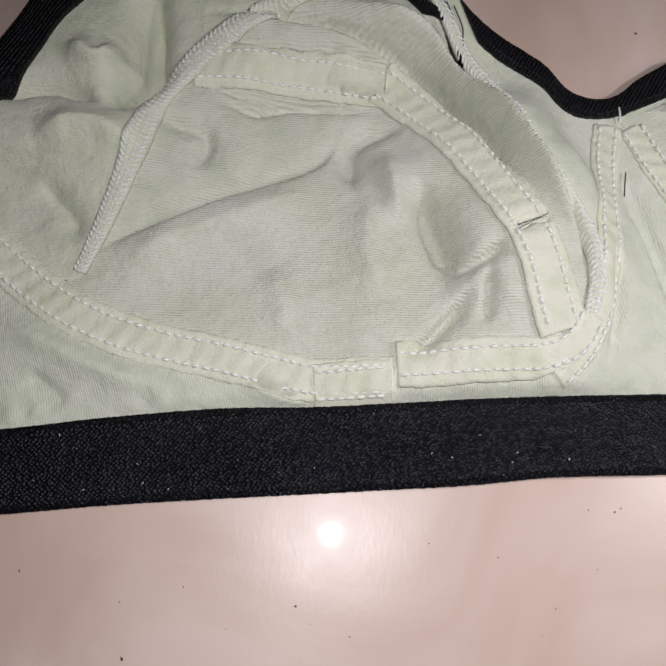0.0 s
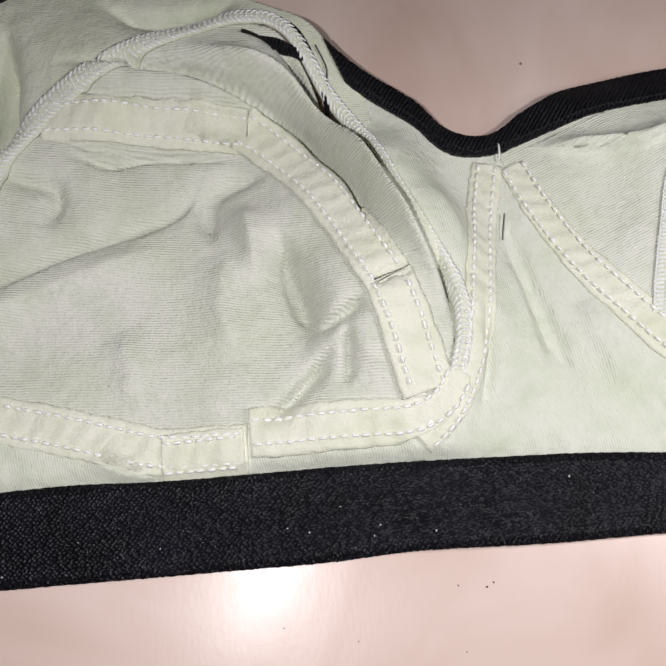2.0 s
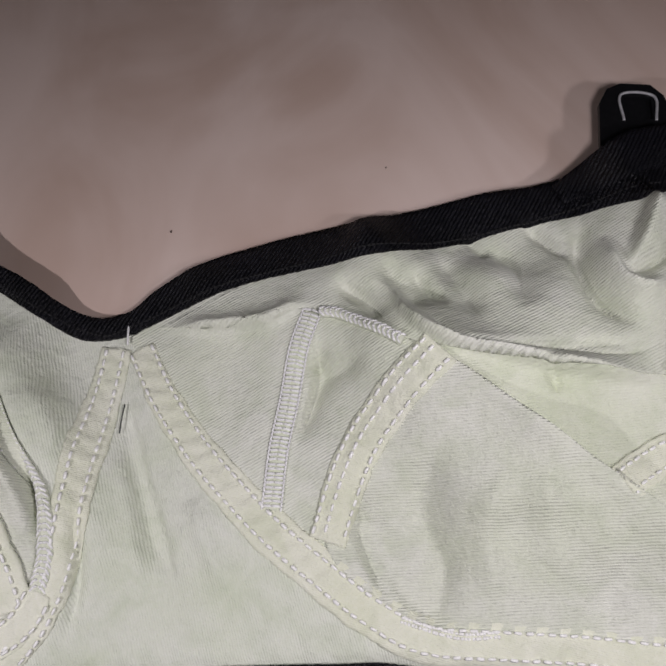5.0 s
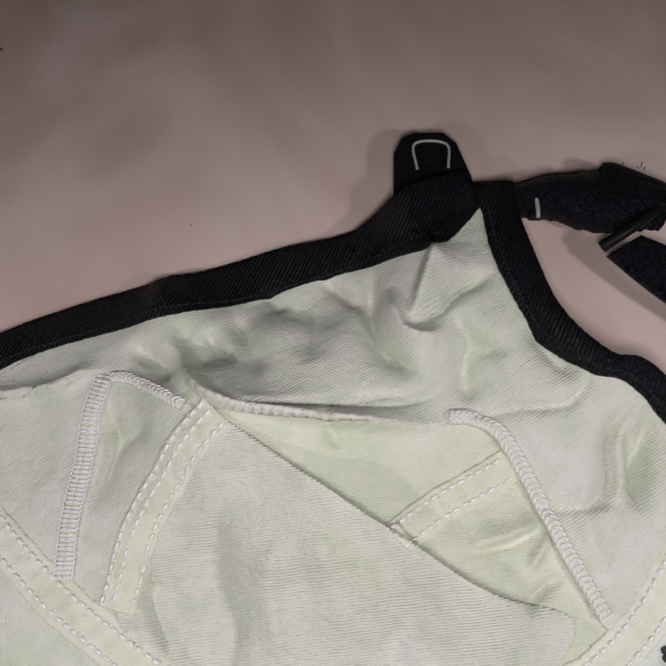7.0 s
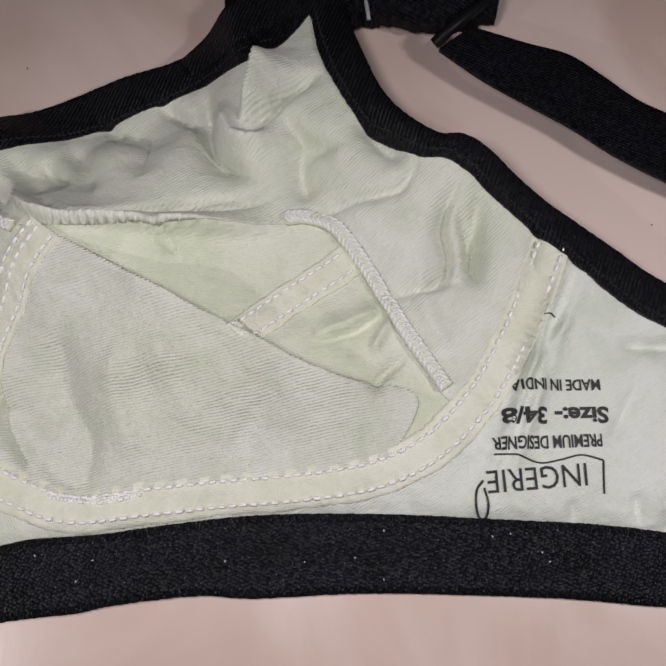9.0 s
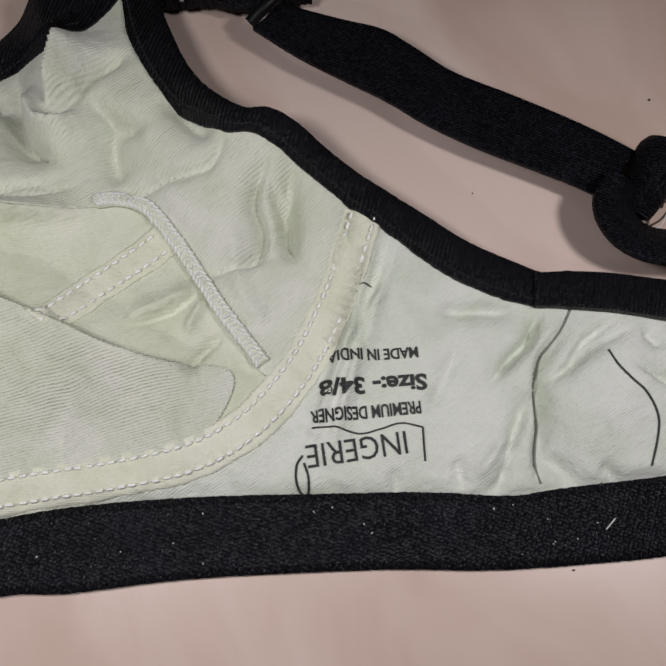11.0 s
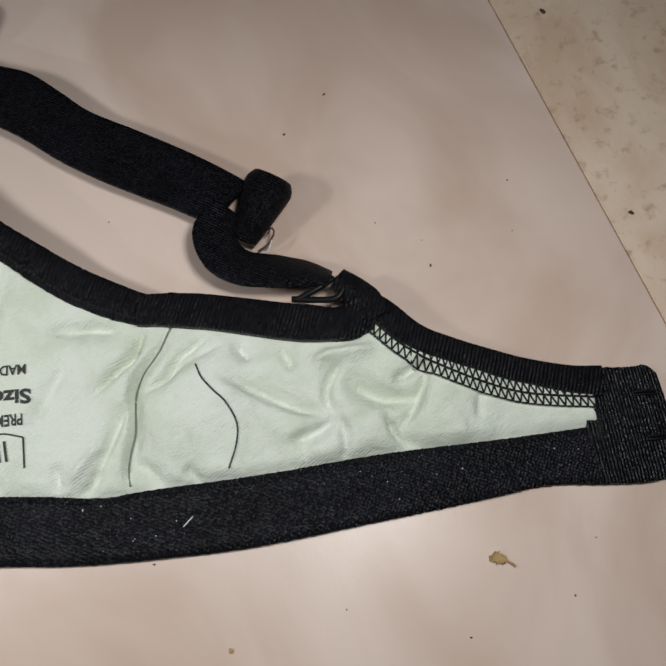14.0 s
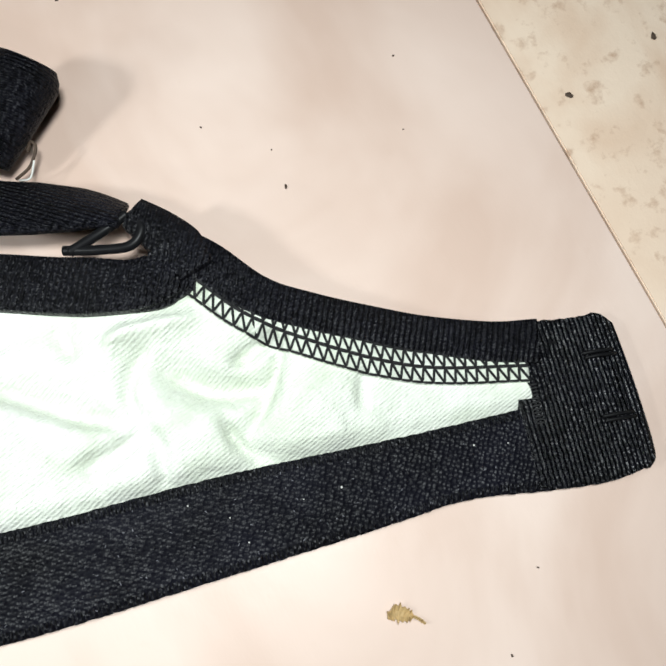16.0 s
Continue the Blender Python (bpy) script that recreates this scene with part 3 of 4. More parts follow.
def stitching(points, offsets, parent, mat=None, pitch=3.1, length=2.2, r=0.52, lift=1.3, name="stitching", zigzag=0.0):
    """Rows of single stitches beside a line."""
    verts, faces = [], []
    rnd = random.Random(int(abs(points[0][0] * 7 + points[0][1])) + len(points))
    for off in offsets:
        line = curve(points, 0.25)
        nrm = normals(line)
        line = line[:, :2] + nrm * off
        s = np.r_[0, np.cumsum(np.linalg.norm(np.diff(line, axis=0), axis=1))]
        starts = np.arange(pitch * 0.3, s[-1] - length, pitch)
        starts = starts + np.array([rnd.uniform(-0.2, 0.2) for _ in starts])
        ax, ay = np.interp(starts, s, line[:, 0]), np.interp(starts, s, line[:, 1])
        bx, by = np.interp(starts + length, s, line[:, 0]), np.interp(starts + length, s, line[:, 1])
        za, zb = height(ax, ay), height(bx, by)
        for k in range(len(starts)):
            w = rnd.uniform(-0.15, 0.15)
            capsule(verts, faces, (ax[k], ay[k] + w, za[k] + lift), (bx[k], by[k] - w, zb[k] + lift), r * rnd.uniform(0.8, 1.2))
    return tagged(mesh_object(name, verts, faces, mat or STITCH, parent), kind="stuff")


def tape(points, width, parent, label="", rows=(-0.30, 0.30), lift=0.5, step=0.9):
    t = ribbon("tape", points, width, TAPE, parent, thick=0.55, lift=lift, label=label, crown=0.7, ragged=0.16, across=16, step=step, pucker=0.13, puff=True)
    wm = float(np.mean(width))
    stitching(points, [wm * r for r in rows], t, lift=lift + 0.9)
    return t


def overlock(points, widths, parent, pitch=1.7, label="white overlocked seam", lift=0.6, rope=1.3):
    """A bound seam: a soft cord with thread loops laid slantwise over it."""
    seam = ribbon("overlock_seam", points, widths, CLOTH, parent, thick=rope, lift=lift, label=label, crown=0.8, across=6)
    line = curve(points, pitch)[:, :2]
    nrm = normals(line)
    rnd = random.Random(len(line))
    width = np.interp(np.linspace(0, 1, len(line)), np.linspace(0, 1, len(np.atleast_1d(widths))), np.atleast_1d(widths))
    verts, faces = [], []
    m = len(line)
    for side in (-1, 1):
        f0 = np.array([0.02, 0.22, 0.46]) * side
        offs = [line + nrm * (width * f + np.array([rnd.uniform(-0.25, 0.25) for _ in line]))[:, None] for f in f0]
        zs = [height(o[:, 0], o[:, 1]) + lift for o in offs]
        lifts = (rope * 1.75, rope * 1.45, rope * 0.8)
        for i in range(m - 1):
            j = min(m - 1, i + 1)
            p = [(offs[0][i, 0], offs[0][i, 1], zs[0][i] + lifts[0]), (offs[1][i, 0], offs[1][i, 1], zs[1][i] + lifts[1]),
                 (offs[2][j, 0], offs[2][j, 1], zs[2][j] + lifts[2])]
            r = rnd.uniform(0.30, 0.48)
            capsule(verts, faces, p[0], p[1], r)
            capsule(verts, faces, p[1], p[2], r)
    tagged(mesh_object("overlock_thread", verts, faces, WHITE, seam, "shiny white thread"), kind="stuff")
    return seam


def ladder_seam(points, width, parent, pitch=1.35, lift=1.0):
    """A flat white seam: rungs of thread between two chained edges."""
    seam = ribbon("ladder_seam", points, width * 0.9, CLOTH, parent, thick=0.5, lift=lift - 0.6, label="flat white ladder stitched seam", crown=0.6)
    line = curve(points, pitch)[:, :2]
    nrm = normals(line)
    rnd = random.Random(77)
    verts, faces = [], []
    a, b = line + nrm * width * 0.5, line - nrm * width * 0.5
    za, zb, zm = height(a[:, 0], a[:, 1]) + lift, height(b[:, 0], b[:, 1]) + lift, height(line[:, 0], line[:, 1]) + lift + 0.5
    for i in range(len(line) - 1):
        w = rnd.uniform(-0.25, 0.25)
        mid = (line[i, 0], line[i, 1] + w, zm[i])
        for r0 in (0.0, 0.35):
            capsule(verts, faces, (a[i, 0], a[i, 1] + r0, za[i]), (mid[0], mid[1] + r0, mid[2]), 0.24)
            capsule(verts, faces, (mid[0], mid[1] + r0, mid[2]), (b[i, 0], b[i, 1] + r0 - 0.3, zb[i]), 0.24)
        capsule(verts, faces, (a[i, 0], a[i, 1], za[i] + 0.2), (a[i + 1, 0], a[i + 1, 1], za[i + 1] + 0.2), 0.34)
        capsule(verts, faces, (b[i, 0], b[i, 1], zb[i] + 0.2), (b[i + 1, 0], b[i + 1, 1], zb[i + 1] + 0.2), 0.34)
    tagged(mesh_object("seam_thread", verts, faces, WHITE, seam, "shiny white thread"), kind="stuff")
    return seam


# ---- floor and room ----
floor = tagged(box("floor", (-1.6, -1.6, -0.03), (2.0, 1.6, -0.004), GROUT), "grey grouted bed under the floor tiles", "floor", kind="structure")


def floor_tile(x0, y0, x1, y1, mat, label):
    t = box("tile", (x0, y0, -0.008), (x1, y1, 0.0), mat, floor, 0.0003)
    t["label"] = label
    return t


for y0 in (-1.6, -0.4, 0.8):
    for x0 in (-1.6, -0.7063):
        x1 = 0.4939 if x0 > -1 else -0.7075
        floor_tile(x0, y0 + 0.0006, x1, min(1.6, y0 + 1.2) - 0.0006, TILE, "polished beige floor tile")
    floor_tile(0.4945, y0 + 0.0006, 2.0, min(1.6, y0 + 1.2) - 0.0006, TILE_ROUGH, "matt beige tile with brown veins")
for nm, lo, hi in (("wall_north", (-1.6, 1.6, -0.03), (2.0, 1.7, 2.5)), ("wall_south", (-1.6, -1.7, -0.03), (2.0, -1.6, 2.5)),
                   ("wall_west", (-1.7, -1.7, -0.03), (-1.6, 1.7, 2.5)), ("wall_east", (2.0, -1.7, -0.03), (2.1, 1.7, 2.5)),
                   ("ceiling", (-1.7, -1.7, 2.5), (2.1, 1.7, 2.6))):
    tagged(box(nm, lo, hi, PAINT), "plain white painted " + nm.split("_")[0], nm.split("_")[0], kind="structure")

# ---- the bra ----
bra = tagged(new("bra"), "pale mint bra with black elastic trim, lying open on tiles", "bra")

# cloth panels
OVER = [(-134, 60), (-125, 79), (-116, 100), (-109, 118), (-94, 134), (-76, 144), (-54, 152), (-29, 156), (-17, 151), (-6, 135), (3, 122), (11, 100),
        (19, 80), (27, 63), (28, 49), (25, 37)]
LCHAN = [(-178, 85), (-160, 67), (-148, 56), (-135, 46.5), (-121, 39.5), (-106, 34.5), (-91, 30.5), (-76, 26), (-61, 22), (-37, 21)]
RCHAN = [(54, 108), (61, 90), (71, 72), (82, 57), (91, 46), (104, 33), (117, 21), (131, 12), (152, 8), (175, 4), (194, 0), (217, -3), (236, 0), (254, 10),
         (268, 23), (279, 36), (288, 47.5)]
panel("left_cup_bowl", [(-142, 52), (-119, 37), (-93, 29), (-62, 23), (-36, 23), (-9, 26), (18, 28), (24, 40), (26, 62), (18, 82), (8, 102), (-4, 124), (-14, 142),
                        (-26, 153), (-54, 151), (-76, 143), (-94, 133), (-109, 117), (-116, 100), (-125, 79)], CLOTH_BOWL, bra, 0.0, "creased pale green ribbed cup")
panel("left_cup_top", [(-185, 92), (-166, 118), (-148, 146), (-125, 166), (-95, 178), (-75, 177), (-53, 170), (-35, 167), (-22, 161), (-8, 154), (-1, 145), (5, 138),
                       (8, 126), (4, 121), (-5, 135), (-16, 151), (-29, 157), (-54, 153), (-80, 142), (-94, 135), (-110, 118), (-117, 100), (-126, 79), (-135, 58), (-160, 68),
                       (-182, 84)], CLOTH, bra, 0.35)
panel("left_side", [(-185, 94), (-160, 68), (-139, 49), (-119, 37), (-93, 29), (-62, 22), (-36, 24), (20, 24), (24, 10), (-40, 10), (-100, 10), (-185, 8)], CLOTH_UP, bra, 0.15)
panel("gore", [(0, 141), (11, 132), (37, 115), (50, 115), (56, 104), (64, 84), (76, 64), (90, 46), (104, 32), (118, 20), (140, 8), (138, -4), (110, 5), (60, 9), (10, 9),
               (22, 26), (30, 45), (28, 62), (20, 81), (12, 101), (4, 122)], CLOTH_UP, bra, 0.2)
panel("right_cup_side", [(50, 112), (64, 118), (98, 126), (118, 120), (122, 106), (137, 95), (146, 86), (134, 74), (124, 58), (118, 42), (106, 29), (88, 48), (74, 68), (62, 90)],
      CLOTH_SLANT, bra, 0.5)
panel("right_cup_flap", [(146, 89), (160, 76), (173, 63), (193, 45), (212, 28), (236, 15), (217, -2), (194, 1), (157, 7), (131, 13), (108, 36), (110, 50), (121, 69), (134, 82)],
      CLOTH_BOWL, bra, 0.9, "smooth ribbed lower cup lying over the lining")
panel("right_cup_lining", [(138, 96), (166, 96), (190, 90), (216, 84), (229, 73), (235, 60), (240, 45), (244, 32), (252, 10), (240, -2), (218, 4), (200, 22), (180, 40), (160, 62), (140, 80)],
      CLOTH, bra, 0.1)
panel("right_cup_top", [(60, 114), (80, 121), (98, 127), (128, 128), (152, 130), (182, 134), (222, 135), (240, 150), (242, 130), (243, 110), (258, 83), (265, 80), (281, 58),
                        (292, 44), (284, 40), (268, 20), (254, 8), (243, 14), (236, 42), (232, 60), (226, 71), (216, 76), (188, 79), (166, 84), (148, 90), (137, 95), (118, 109),
                        (104, 112), (82, 110)], CLOTH_SLANT, bra, 0.7)
panel("wing", [(290, 52), (300, 33), (312, 18), (326, 6), (341, -1), (362, -12), (385, -22), (397, -18), (404, -33), (417, -47), (434, -58), (453.5, -66.5), (454.2, -71), (453.5, -79), (450, -82), (427, -76),
               (387, -66), (349, -58), (312, -50), (276, -37), (247, -28), (214, -18), (190, -8), (217, -4), (240, -2), (256, 10), (270, 24), (282, 38)], CLOTH_WING, bra, 0.3,
      "wrinkled mint green wing with printed size label")

panel("right_side", [(116, 24), (131, 13), (152, 9), (194, 2), (217, -2), (240, 0), (250, -29), (214, -19), (181, -10), (152, -5), (138, -4), (112, 2)], CLOTH_UP, bra, 0.05)

# the black bottom band
low_l, low_r = edges(BAND_TOP, BAND_LOW, 0.8)
band = strip("bottom_band", low_l, low_r, PILE, bra, thick=1.4, lift=0.0, label="wide black plush elastic band", flat=1.9, crown=0.1, ragged=0.1, across=10)
rib_v, rib_f = [], []
for line, inward in ((low_l, -1), (low_r, 1)):
    fine = curve(line[::6], 0.85)[:, :2]
    nrm = normals(fine) * inward
    for i in range(len(fine)):
        a = fine[i] + nrm[i] * 0.25
        b = fine[i] + nrm[i] * 2.2
        capsule(rib_v, rib_f, (a[0], a[1], 2.9), (b[0], b[1], 3.2), 0.28, 4)
tagged(mesh_object("band_edge_ribs", rib_v, rib_f, TWILL, band), kind="stuff")

fib_v, fib_f = [], []
rf = random.Random(21)
for k in range(520):
    i = rf.randrange(4, len(low_l) - 4)
    p = low_l[i] + (low_r[i] - low_l[i]) * rf.uniform(0.06, 0.95)
    a = rf.uniform(0, 6.28)
    q = rf.uniform(0.2, 0.7)
    capsule(fib_v, fib_f, (p[0], p[1], 3.3), (p[0] + q * math.cos(a), p[1] + q * math.sin(a), 3.55), rf.uniform(0.06, 0.11), 4)
tagged(mesh_object("band_fibres", fib_v, fib_f, FIBRE, band, "fine glinting fibres"), kind="stuff")

# casings and seams of the first cup
tape(LCHAN, 13.8, bra, "cream wire casing with two stitch rows")
tape([(-62, 20), (-50, 20), (-38, 20)], 14, bra, "short folded casing patch", lift=1.1)
tape([(-36, 25), (-20, 25), (-4, 25), (11, 25), (20, 29), (26, 37)], [14, 14.5, 14, 13, 9, 6], bra, "folded end of the wire casing", lift=1.3)
tape([(-97, 130), (-80, 129), (-62, 128), (-46, 126), (-32, 124)], 13.5, bra)
tape([(-34, 125.5), (-27, 120), (-18.5, 111), (-10.5, 100), (-3.5, 87), (1.5, 76), (7, 65)], 14.5, bra, lift=0.9)
tape([(6.5, 65.5), (10, 55), (13, 44), (16, 32.5)], [14.5, 15.5, 16, 16], bra, lift=1.2)
overlock(OVER, [4.5, 6.5, 8.2, 8.2, 7.5, 6.5, 5.5, 5, 4.6, 4.6, 4.6, 5, 5], bra, rope=0.8)

ribbon("inner_binding", [(-31, 150), (-21, 146.5), (-9, 140.5)], [0.8, 2.0, 2.4], TWILL, bra, thick=0.5, lift=1.0, label="black binding seen through the gap", step=0.6)
ribbon("inner_binding", [(-23, 157), (-14, 150), (-9, 141), (-6, 133), (-5, 125)], [1.2, 2.6, 2.8, 2.2, 0.6], TWILL, bra, thick=0.5, lift=1.1, label="black binding seen through the gap", step=0.6)
ribbon("inner_binding", [(-17, 141), (-11, 133.5), (-7, 128)], [0.5, 1.2, 0.5], TWILL, bra, thick=0.4, lift=0.9, label="black binding seen through the gap", step=0.6)

# casings between the cups
tape([(46, 109), (42, 93), (37, 71), (33, 51), (29, 38), (22, 26), (13, 18)], [10, 10.5, 10.5, 10, 9, 8, 7], bra)
tape(RCHAN, [8.5, 11, 13, 13.5, 13, 12, 12, 12.3, 12, 11.5], bra, "cream wire casing curving round the cup")
stitching([(125, 18), (140, 12), (152, 11)], [-0.6, 0.6], bra, pitch=1.0, length=0.9)

# second cup: inner seams
ladder_seam([(110.5, 110.5), (104.5, 98), (100, 83), (95.5, 69), (91.5, 52)], 5.8, bra)
overlock([(113, 110), (119, 108), (127, 102), (136, 94)], 3.4, bra, lift=0.9)
tape([(146, 90), (133, 80), (122, 69), (114, 56), (107, 41)], [12.5, 12.5, 12.5, 12, 11], bra, "cream seam tape with three stitch rows", rows=(-0.4, -0.12, 0.36), lift=1.1)
overlock([(214, 78), (220, 77), (227, 72), (232, 60), (236, 45), (239, 33), (245, 15)], 4.4, bra, lift=0.9)
tape([(190, 46), (206, 53), (218, 57), (230, 61)], 10.5, bra)

# black bindings
NECK_UP = [(-5, 150.5), (6, 143), (18, 135), (29.5, 125.5), (38.5, 120.5), (46, 119.5), (52, 121.5), (61, 128), (76, 134.5), (101, 139.5), (139, 143), (169, 147), (190, 147), (208, 150), (228, 152), (243, 154)]
NECK_LOW = [(1, 138), (11, 130.5), (21.5, 122), (31.5, 115), (38, 112.5), (48, 112.5), (57, 115), (72, 120), (96, 125.5), (128, 126.5), (152, 129), (182, 133), (205, 133), (222, 132), (234, 140), (243, 148)]
neck_binding = strip("neckline_binding", *edges(NECK_UP, NECK_LOW), TWILL, bra, thick=1.5, lift=0.45, label="black elastic neckline binding", crown=0.5, ragged=0.1)
ARM_LOW = [(240, 153), (240, 142), (238.5, 126), (241, 109), (245, 97), (251.5, 87), (257, 81), (264.5, 77.5), (271.5, 69.5), (281.5, 53.5), (291.5, 38.5), (301, 26), (311, 15.5), (325, 5), (341, -1.5), (362, -13.5), (385, -25), (396, -25)]
ARM_UP = [(253, 152), (251.5, 140), (251.5, 124), (253, 108), (257, 95), (263.5, 86), (270.5, 83.5), (277.5, 77), (287.5, 61.5), (298, 48), (308, 36), (319, 24.5), (333, 12.5), (340, 11), (360, 0), (385, -13), (401, -14)]
arm_binding = strip("armhole_binding", *edges(ARM_LOW, ARM_UP), TWILL, bra, thick=1.5, lift=0.6, label="black elastic armhole binding", crown=0.5, ragged=0.1)
stitching([(2, 140), (22.5, 124), (39, 114.5), (49, 114.5), (73, 122.5), (98, 127.5), (152, 131), (205, 136), (226, 137)], [0.0], neck_binding, DARK_THREAD, 1.5, 1.2, 0.4, 1.95)
stitching([(242, 146), (241, 126), (243, 109), (247, 98), (258, 83), (265.5, 79.5), (273, 71), (283, 55), (293, 40), (302.5, 27.5), (312.5, 17), (327, 6), (342, 0), (363, -12), (385, -22)], [0.0], arm_binding, DARK_THREAD, 1.5, 1.2, 0.4, 2.1)
ribbon("overlapping_binding", [(327, 9), (340, 4), (362, -7), (384, -19), (394, -20)], [10, 12, 12, 12, 9], TWILL, arm_binding, thick=1.5, lift=2.4, crown=0.4)
tube("gore_thread", [(50.6, 116.2, 4.3), (50.4, 113, 4.8), (50, 109.5, 4.2)], 0.35, WHITE, bra, "white thread tied round the binding")
tube("gore_thread", [(48.6, 90, 4.2), (47.6, 86, 4.3), (46.6, 81, 4.0)], 0.22, GREEN_THREAD, bra, "dark thread end in the seam")
strap_left = ribbon("left_strap_binding", [(-192, 92), (-172, 115), (-156, 138), (-143, 156), (-125, 172), (-104, 182)], 13, TWILL, bra, thick=1.6, lift=1.2, label="black elastic binding of the first cup")

# the back edge with its open black zigzag
ribbon("back_binding", [(392, -12), (399, -18), (407, -31), (416, -39), (432, -50), (450, -61), (461, -66)], [8, 9, 8, 8, 8, 9, 10], TWILL, bra, thick=1.3, lift=0.9, label="black back edge elastic")
MESH = [(397, -23), (404, -35), (417, -48), (434, -60), (456, -70)]
under = ribbon("zigzag_ground", MESH, [5, 7, 7.5, 7.5, 7.5], CLOTH_WING, bra, thick=0.6, lift=0.6)
zz_v, zz_f = [], []
mline = curve(MESH, 2.4)[:, :2]
mn = normals(mline)
for row, (o0, o1) in enumerate(((3.3, 0.1), (-0.1, -3.4))):
    for i in range(len(mline) - 1):
        a0, a1, b0, b1 = mline[i] + mn[i] * o0, mline[i] + mn[i] * o1, mline[i + 1] + mn[i + 1] * o0, mline[i + 1] + mn[i + 1] * o1
        for p, q in ((a0, a1), (a0, b1), (a1, b1), (a0, b0)):
            zp, zq = height(p[0], p[1])[0] + 1.7, height(q[0], q[1])[0] + 1.7
            capsule(zz_v, zz_f, (p[0], p[1], zp), (q[0], q[1], zq), 0.30)
tagged(mesh_object("zigzag_thread", zz_v, zz_f, DARK_THREAD, under, "black zigzag thread over white"), kind="stuff")

# hook tape
hook = strip("hook_tape", *edges([(455, -59), (462, -61), (470, -64), (477, -66)], [(446, -95), (452, -98), (462, -101), (471, -102)], 0.8), HOOKTAPE, bra, thick=2.2, lift=0.3,
             label="black ribbed hook tape", flat=1.4, crown=0.2, ragged=0.15, across=24)
strip("hook_tape_fold", *edges([(477, -65.5), (479, -67), (480.5, -70)], [(471, -102.5), (473.5, -101), (475, -97)], 0.6), HOOKTAPE, hook, thick=2.0, lift=0.3, flat=1.3, crown=0.3, across=20)
for hx, hy in ((474.0, -75.0), (471.0, -89.5)):
    for k in (-0.55, 0.55):
        tube("hook_loop", [(hx - 4.5, hy + 1.4 + k, 4.2), (hx - 1, hy + 0.4 + k, 4.8), (hx + 2.2, hy - 0.6 + k, 4.2), (hx + 3.4, hy - 1.0 + k, 2.6)], 0.45, PLASTIC, hook, "black wire hook loop", 0.6)
hk_v, hk_f = [], []
for k in range(12):
    capsule(hk_v, hk_f, (454.5 - 0.25 * k, -74 - 0.75 * k, 4.0), (456.5 - 0.25 * k, -74.5 - 0.75 * k, 4.2), 0.28)
tagged(mesh_object("hook_tape_stitches", hk_v, hk_f, DARK_THREAD, hook), kind="stuff")

# shoulder strap with its sliders
strap_out, strap_in = edges([(290, 126), (305, 115.5), (317, 107.5), (325, 97), (333, 85.5), (347, 72), (359, 60), (368, 50), (376, 40)],
                            [(277, 121), (287, 107), (297.5, 95), (308.5, 83), (318, 70.5), (329, 58.5), (338, 50), (349.5, 39.3), (359, 29.5)])
strap = strip("shoulder_strap", strap_out, strap_in, STRAP, bra, thick=1.5, lift=0.4, label="black satin shoulder strap",
              flat=np.interp(np.linspace(0, 1, len(strap_out)), [0, 0.2, 0.5, 0.8, 1], [12, 11, 9.5, 9, 9]), crown=0.3)


def roll_tube(name, a, b, ra, rb, mat, parent, label=""):
    """A turned-over end of strap: an oval, tapering roll, hollow at its ends."""
    a, b = Vector(a), Vector(b)
    d = (b - a).normalized()
    u = d.cross(Vector((0, 0, 1))).normalized()
    w = u.cross(d)
    verts, faces, sides, rows = [], [], 28, 12
    for wall in (1.0, 0.72):
        for i in range(rows + 1):
            t = i / rows
            e = 1.0 - 0.28 * max(0, 1 - t / 0.22) ** 2 - 0.06 * max(0, (t - 0.85) / 0.15) ** 2
            r = (ra + (rb - ra) * t) * e * wall
            c = a.lerp(b, t)
            for s in range(sides):
                k = 2 * math.pi * s / sides
                verts.append((c + u * math.cos(k) * r + w * math.sin(k) * r * 0.8) * MM)
    half = (rows + 1) * sides
    for i in range(rows):
        for s in range(sides):
            p, q = i * sides + s, i * sides + (s + 1) % sides
            faces.append((p, q, q + sides, p + sides))
            faces.append((half + q, half + p, half + p + sides, half + q + sides))
    for i in (0, rows):
        for s in range(sides):
            p, q = i * sides + s, i * sides + (s + 1) % sides
            faces.append((q, p, half + p, half + q) if i == 0 else (p, q, half + q, half + p))
    return mesh_object(name, verts, faces, mat, parent, label)


roll_tube("strap_fold", (384, 37, 14), (367.5, 21, 8), 9.5, 4.5, STRAP, strap, "strap end folded over in a roll")
ribbon("strap_return", [(366, 31), (359, 24), (359, 16), (364, 9.5), (374, 4.5), (383, 0), (389, -4)], [10, 14, 14.5, 13.5, 13, 11, 7], STRAP, strap, thick=2.2, lift=0.5, flat=(9.5, 14.5), crown=0.6)
ring = tube("strap_ring", [(375, -6, 12.5), (382, -9.5, 14), (388, -11.5, 15), (391.5, -9, 15.5), (390.5, -5, 15)], 1.1, PLASTIC, strap, "black plastic ring", 0.6, 10)
tube("strap_ring_bar", [(390, -4.5, 14.5), (384.5, -6, 14.5), (376, -7, 13)], 1.1, PLASTIC, ring, "", 0.6, 10)
ribbon("strap_anchor", [(391, -5), (394, -10), (397, -16), (398, -22)], [7, 9, 10, 8], TWILL, bra, thick=1.8, lift=2.6, crown=0.6, label="black strap anchor loop")
tube("strap_fray", [(371, 17, 5), (375, 17.5, 7), (378, 20, 9), (377.5, 22, 9), (376, 20.5, 8)], 0.35, CRUMB, strap, "frayed brown thread end")
